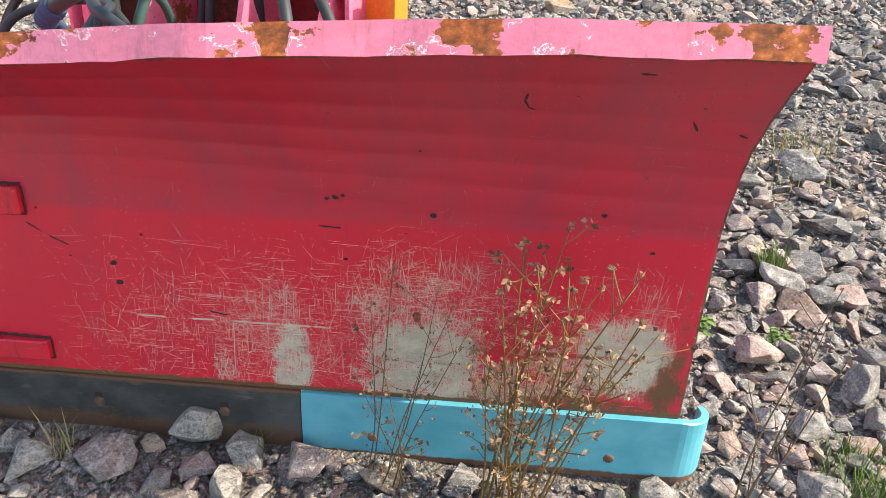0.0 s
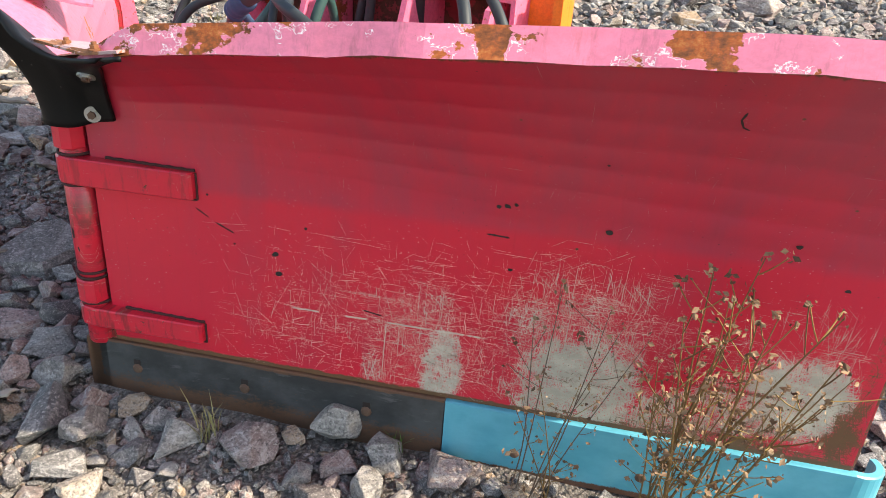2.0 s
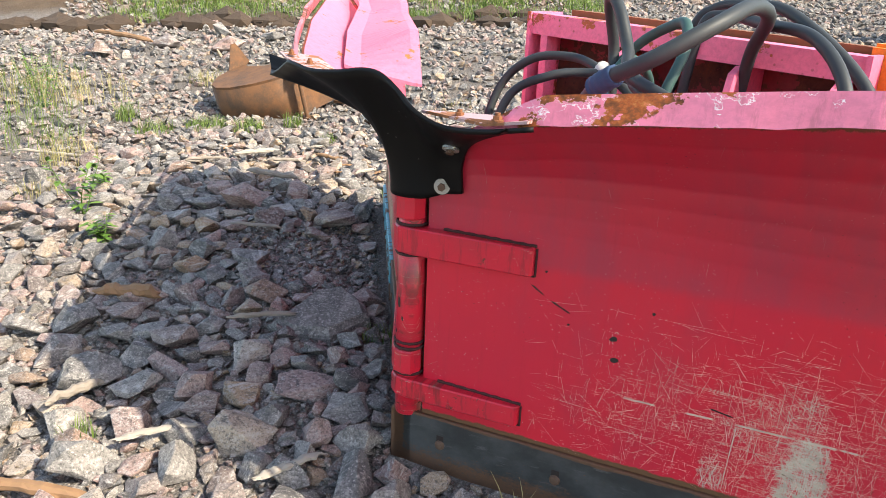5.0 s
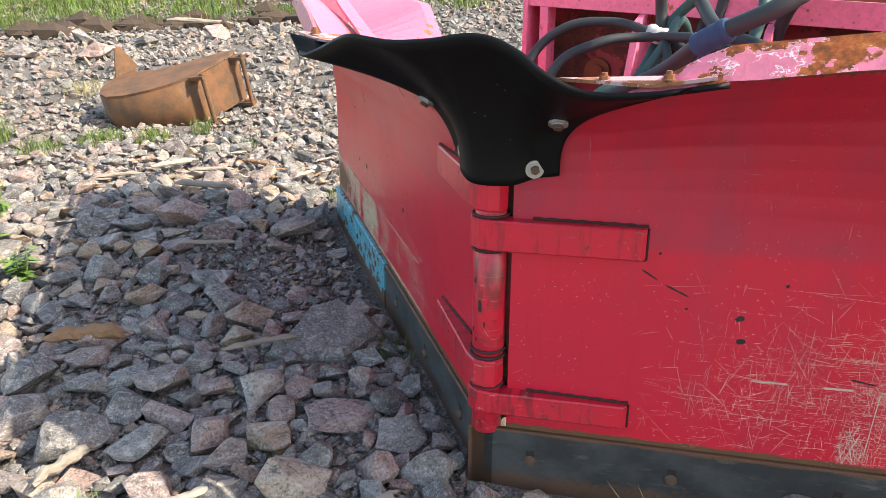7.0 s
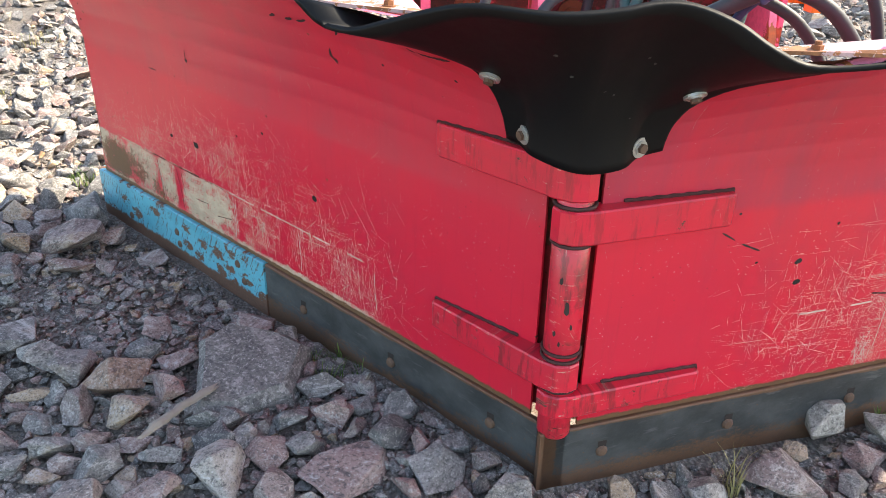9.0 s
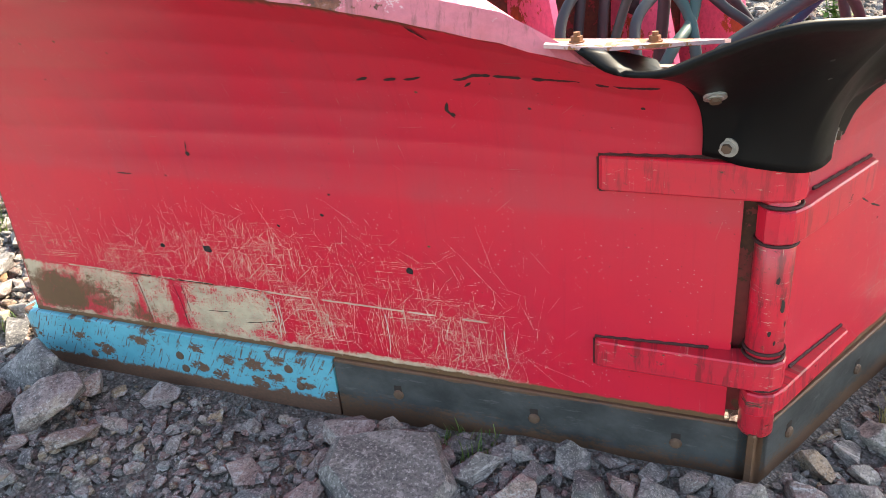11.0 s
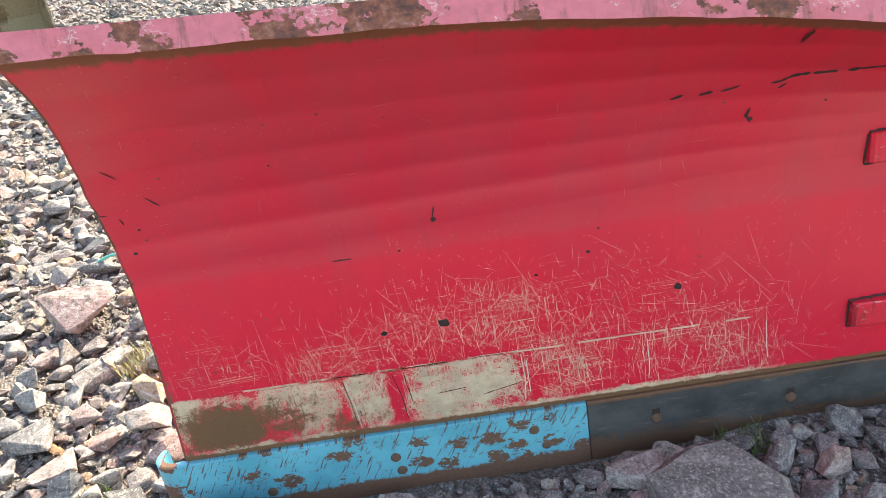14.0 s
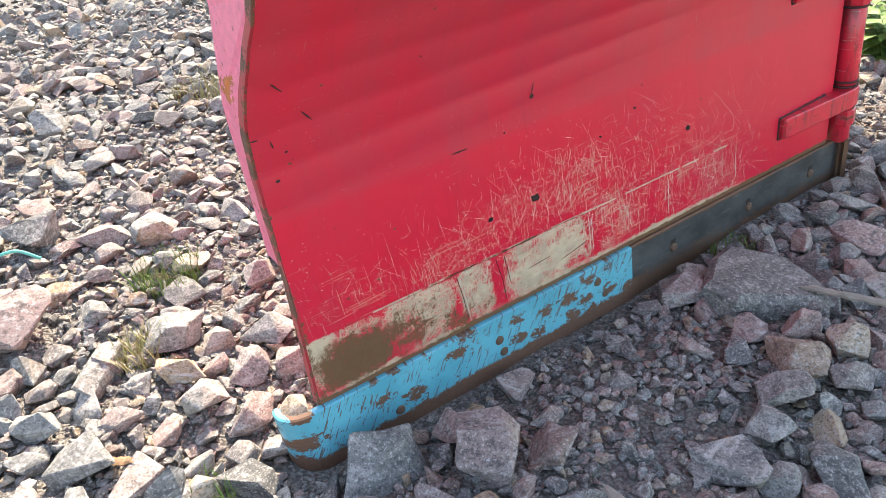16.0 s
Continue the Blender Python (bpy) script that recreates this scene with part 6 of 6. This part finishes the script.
for j in range(260):
    x = r_.uniform(-9.0, 0.3)
    y = r_.uniform(10.6, 11.2) if j % 2 else r_.uniform(13.0, 20.0)
    s = r_.uniform(0.08, 0.30)
    q = bmesh.ops.create_icosphere(bm, subdivisions=1, radius=s)["verts"]
    for vert in q:
        vert.co *= 1 + 0.45 * noise.noise(vert.co * 5 + Vector((j, 0, 0)))
        vert.co.z *= 0.6
        vert.co += Vector((x, y, ground_full(x, y)))
tagged(link("soil_clods", bm, M_SOIL), "dark brown clods of turned soil", "soil", kind="stuff")


# dry weeds in front of the blade
def stalk(parent, base, top, r, material, heads, seed, twigs=5):
    rr = np.random.default_rng(seed)
    base, top = Vector(base), Vector(top)
    side = Vector((rr.normal() * 0.02, rr.normal() * 0.02, 0))
    pts = [base, base.lerp(top, 0.35) + side, base.lerp(top, 0.7) + side * 0.6, top]
    bm = bmesh.new()
    line = tube(bm, pts, lambda t: r * (1 - 0.65 * t), 6, 6)
    ends = [top]
    for _ in range(twigs):
        p = line[int(len(line) * rr.uniform(0.3, 0.95))]
        d = Vector((rr.normal(), rr.normal(), rr.uniform(0.6, 1.6))).normalized() * rr.uniform(0.03, 0.13)
        e = p + d
        tube(bm, [p, p + d * 0.5 + Vector((0, 0, -0.004)), e], r * 0.4, 5, 3)
        ends.append(e)
    ob = part("stem", bm, material, parent)
    bm = bmesh.new()
    for e in ends:
        for _ in range(heads):
            c = e + Vector((rr.normal(), rr.normal(), rr.normal())) * 0.007
            n1 = Vector((rr.normal(), rr.normal(), rr.normal())).normalized()
            n2 = n1.orthogonal().normalized()
            s = rr.uniform(0.004, 0.011)
            v0, v1, v2, v3 = (bm.verts.new(c + n1 * s), bm.verts.new(c + n2 * s * 0.6 + n1.cross(n2) * s * 0.4), bm.verts.new(c - n1 * s), bm.verts.new(c - n2 * s * 0.6))
            bm.faces.new((v0, v1, v2))
            bm.faces.new((v0, v2, v3))
    for _ in range(heads * 6):
        p = line[int(len(line) * rr.uniform(0.05, 0.9))]
        c = p + Vector((rr.normal(), rr.normal(), rr.normal())) * 0.012
        n1, n2 = Vector((rr.normal(), rr.normal(), rr.normal())).normalized(), Vector((rr.normal(), rr.normal(), rr.normal())).normalized()
        s = rr.uniform(0.006, 0.017)
        n3 = n1.cross(n2).normalized()
        a0, a1, a2, a3, a4 = (bm.verts.new(c), bm.verts.new(c + n1 * s * 0.5 + n3 * s * 0.25), bm.verts.new(c + n1 * s * 0.5 - n3 * s * 0.22 + n2 * s * 0.15), bm.verts.new(c + n1 * s * 0.9 + n2 * s * 0.35), bm.verts.new(c + n1 * s * 0.85 + n2 * s * 0.6 - n3 * s * 0.15))
        bm.faces.new((a0, a1, a2))
        bm.faces.new((a1, a3, a2))
        bm.faces.new((a2, a3, a4))
    link("withered_leaves", bm, M_SEED, ob, "", False, False)


weed = thing("dry_weed", tuple(WA.at(1.55, 0.15, 0.05)), "dry brown weed with withered flowers before the blade", "weed", "dry weeds")
TOPS = ((1.677, .827), (1.582, .784), (1.542, .69), (1.635, .706), (1.697, .677), (1.727, .716), (1.835, .754), (1.845, .664), (1.60, .62), (1.66, .56), (1.51, .58), (1.76, .58), (1.56, .52), (1.90, .60), (1.62, .74), (1.48, .50), (1.70, .50), (1.80, .46))
for i, (u, z) in enumerate(TOPS):
    b_ = 1.53 + 0.14 * ((i * 7) % 10) / 10
    stalk(weed, WA.at(b_, 0.16 + 0.02 * (i % 3), 0.02), WA.at(u, 0.11 + 0.03 * (i % 4), z), 0.0040 if i < 9 else 0.0030, M_STEM, 5, 40 + i, 8)
weed = thing("dry_weed", tuple(WA.at(1.30, 0.14, 0.05)), "thin dark dry weed with small seed heads", "weed", "dry weeds")
for i, (u, z) in enumerate(((1.23, .567), (1.285, .668), (1.397, .653), (1.432, .59), (1.491, .581), (1.26, .45), (1.36, .42), (1.20, .36))):
    stalk(weed, WA.at(1.22 + 0.018 * i, 0.12 + 0.02 * (i % 3), 0.02), WA.at(u, 0.08 + 0.02 * (i % 3), z), 0.0022, M_DARKSTEM if i < 5 else M_STEM, 3, 80 + i, 3)
weed = thing("dry_weed", tuple(WA.at(2.17, 0.15, 0.1)), "bare brown branching weed among stones", "weed", "dry weeds")
for i, (u, n, z) in enumerate(((2.26, .13, .75), (2.29, .05, .62), (2.22, .2, .50), (2.33, .1, .55), (2.15, .16, .42))):
    stalk(weed, WA.at(2.15 + 0.01 * i, 0.14, 0.02), WA.at(u, n, z), 0.0030, M_DARKSTEM, 1, 120 + i, 5)


# leafy green weeds
def leafy(x, y, height, stems, seed, size=0.05):
    rr = np.random.default_rng(seed)
    z = ground_full(x, y)
    ob = thing("green_weed", (x, y, z), "leafy green weed growing between stones", "weed", "green weeds")
    for s in range(stems):
        a = rr.uniform(0, 6.28)
        top = Vector((x + math.cos(a) * height * rr.uniform(0.1, 0.45), y + math.sin(a) * height * rr.uniform(0.1, 0.45), z + height * rr.uniform(0.6, 1.0)))
        base = Vector((x + rr.normal() * 0.015, y + rr.normal() * 0.015, z - 0.01))
        bm = bmesh.new()
        line = tube(bm, [base, base.lerp(top, 0.5) + Vector((rr.normal(), rr.normal(), 0)) * 0.02, top], lambda t: 0.0035 * (1 - 0.6 * t), 6, 6)
        stem = part("stem", bm, M_LEAF, ob)
        bm = bmesh.new()
        for p in line[2:]:
            for _ in range(2):
                d = Vector((rr.normal(), rr.normal(), rr.uniform(-0.1, 0.6))).normalized()
                w_ = d.cross(Vector((0, 0, 1))).normalized()
                n_ = w_.cross(d)
                L = size * rr.uniform(0.5, 1.3)
                vs = [bm.verts.new(p)]
                rows = []
                for t, q in ((0.25, 0.20), (0.55, 0.26), (0.8, 0.15)):
                    c = p + d * L * t - n_ * L * 0.25 * t * t
                    rows.append((bm.verts.new(c + w_ * L * q), bm.verts.new(c - n_ * L * 0.04), bm.verts.new(c - w_ * L * q)))
                e = bm.verts.new(p + d * L - n_ * L * 0.28)
                bm.faces.new((vs[0], rows[0][0], rows[0][1]))
                bm.faces.new((vs[0], rows[0][1], rows[0][2]))
                for r0, r1 in zip(rows, rows[1:]):
                    bm.faces.new((r0[0], r1[0], r1[1], r0[1]))
                    bm.faces.new((r0[1], r1[1], r1[2], r0[2]))
                bm.faces.new((rows[-1][0], e, rows[-1][1]))
                bm.faces.new((rows[-1][1], e, rows[-1][2]))
        link("leaves", bm, M_LEAF, stem, "", False, False)


for i, (x, y, h_, n_, s_) in enumerate(((-2.55, 3.86, .42, 3, .06), (.12, .72, .28, 7, .12), (.30, .60, .26, 6, .11), (1.76, 1.6, .08, 4, .03), (4.0, 1.5, .5, 9, .08), (4.5, 1.3, .55, 9, .08), (4.3, 1.9, .45, 8, .08),
                                       (-4.2, 6.3, .5, 6, .04), (-4.6, 6.9, .5, 6, .04), (2.0, 1.5, .06, 3, .025), (-2.3, 3.5, .15, 3, .05), (-2.7, 4.3, .12, 3, .05))):
    leafy(x, y, h_, n_, 500 + i, s_)

# ---- driftwood sticks, boards and a rope ----
M_WOOD = plain("weathered_wood", (0.26, 0.22, 0.18), 0.85, 30, 0.35, 0.5, 0.003)
M_PALEWOOD = plain("pale_split_wood", (0.33, 0.29, 0.24), 0.8, 30, 0.2, 0.4, 0.003)
M_BROWNWOOD = plain("brown_wood", (0.24, 0.135, 0.07), 0.85, 30, 0.4, 0.5, 0.003)


def stick(x, y, length, turn, width, thick, material, label, lift=0.03, tilt=4):
    rr = np.random.default_rng(int(abs(x * 1000) + abs(y * 100)))
    width *= 0.75
    bm = bmesh.new()
    rings = []
    bow, m = rr.normal() * 0.03 * length, 8
    for i in range(15):
        t = i / 14 - 0.5
        end_ = 0.45 + 0.55 * min(1.0, (0.5 - abs(t)) * 7)
        w_, h_ = width * end_ * rr.uniform(0.86, 1.1), thick * 1.2 * end_ * rr.uniform(0.85, 1.1)
        oy, oz = bow * (1 - 4 * t * t) + 0.0015 * rr.normal(), 0.0015 * rr.normal()
        rings.append([(t * length + 0.008 * rr.normal() * (i in (0, 14)), oy + w_ * 0.5 * math.cos(q) * rr.uniform(0.85, 1.1), oz + h_ * 0.5 * (1 + math.sin(q) * rr.uniform(0.8, 1.1))) for q in (2 * math.pi * j / m + 0.3 for j in range(m))])
    loft(bm, rings)
    ob = link("wood_stick", bm, material)
    ob.matrix_world = pose(x, y, ground_full(x, y) + lift, 0, tilt, turn)
    tagged(ob, label, "stick", "pieces of wood")


GREYSTICK, PALESTICK, BROWNSTICK = "weathered grey stick lying on stones", "pale split wood splinter lying on stones", "brown wood piece lying on stones"
for x, y, L, t, w_, h_, m, lab, up in ((-.90, 1.80, .22, 48, .045, .016, M_PALEWOOD, PALESTICK, .06), (-1.33, 1.92, .24, 34, .045, .014, M_PALEWOOD, PALESTICK, .06), (-1.62, 1.70, .40, -2, .06, .03, M_BROWNWOOD, BROWNSTICK, .03),
                                       (-1.70, 2.12, .20, 62, .045, .03, M_WOOD, GREYSTICK, .07), (-1.83, 2.81, .25, 8, .085, .045, M_BROWNWOOD, BROWNSTICK, .06),
                                       (-1.21, 2.63, .26, 24, .035, .018, M_WOOD, GREYSTICK, .07), (-1.52, 3.60, .26, 5, .04, .015, M_WOOD, GREYSTICK, .07), (-1.62, 4.30, .32, -8, .06, .03, M_WOOD, GREYSTICK, .09),
                                       (-1.9, 4.95, .34, 50, .04, .03, M_PALEWOOD, PALESTICK, .06), (-1.65, 4.75, .25, 20, .05, .02, M_WOOD, GREYSTICK, .06),
                                       (-1.4, 4.9, .22, -30, .04, .02, M_BROWNWOOD, BROWNSTICK, .05), (-2.2, 4.8, .28, 35, .03, .02, M_WOOD, GREYSTICK, .05), (-3.3, 4.9, .55, 5, .025, .02, M_PALEWOOD, PALESTICK, .05), (-1.1, 4.6, .2, 60, .03, .02, M_PALEWOOD, PALESTICK, .05),
                                       (-4.7, 9.0, .9, -20, .12, .05, M_BROWNWOOD, BROWNSTICK, .15), (-2.5, 10.4, .8, 12, .08, .05, M_WOOD, GREYSTICK, .12)):
    stick(x, y, L, t, w_, h_, m, lab, up)
for i in range(40):
    stick(rng.uniform(-2.4, -0.6), rng.uniform(4.5, 5.4), rng.uniform(0.06, 0.2), rng.uniform(0, 180), rng.uniform(0.015, 0.04), 0.01, (M_WOOD, M_PALEWOOD, M_BROWNWOOD)[i % 3], (GREYSTICK, PALESTICK, BROWNSTICK)[i % 3], 0.03)
M_ROPE = plain("teal_rope_plastic", (0.10, 0.42, 0.36), 0.6)
bm = bmesh.new()
tube(bm, [(x, y, ground_full(x, y) + z) for x, y, z in ((0.37, 4.95, .05), (0.35, 4.86, .09), (0.34, 4.78, .10), (0.34, 4.72, .05))], 0.006, 8)
tagged(link("rope", bm, M_ROPE, None, "", True), "teal plastic rope end lying over stones", "rope")
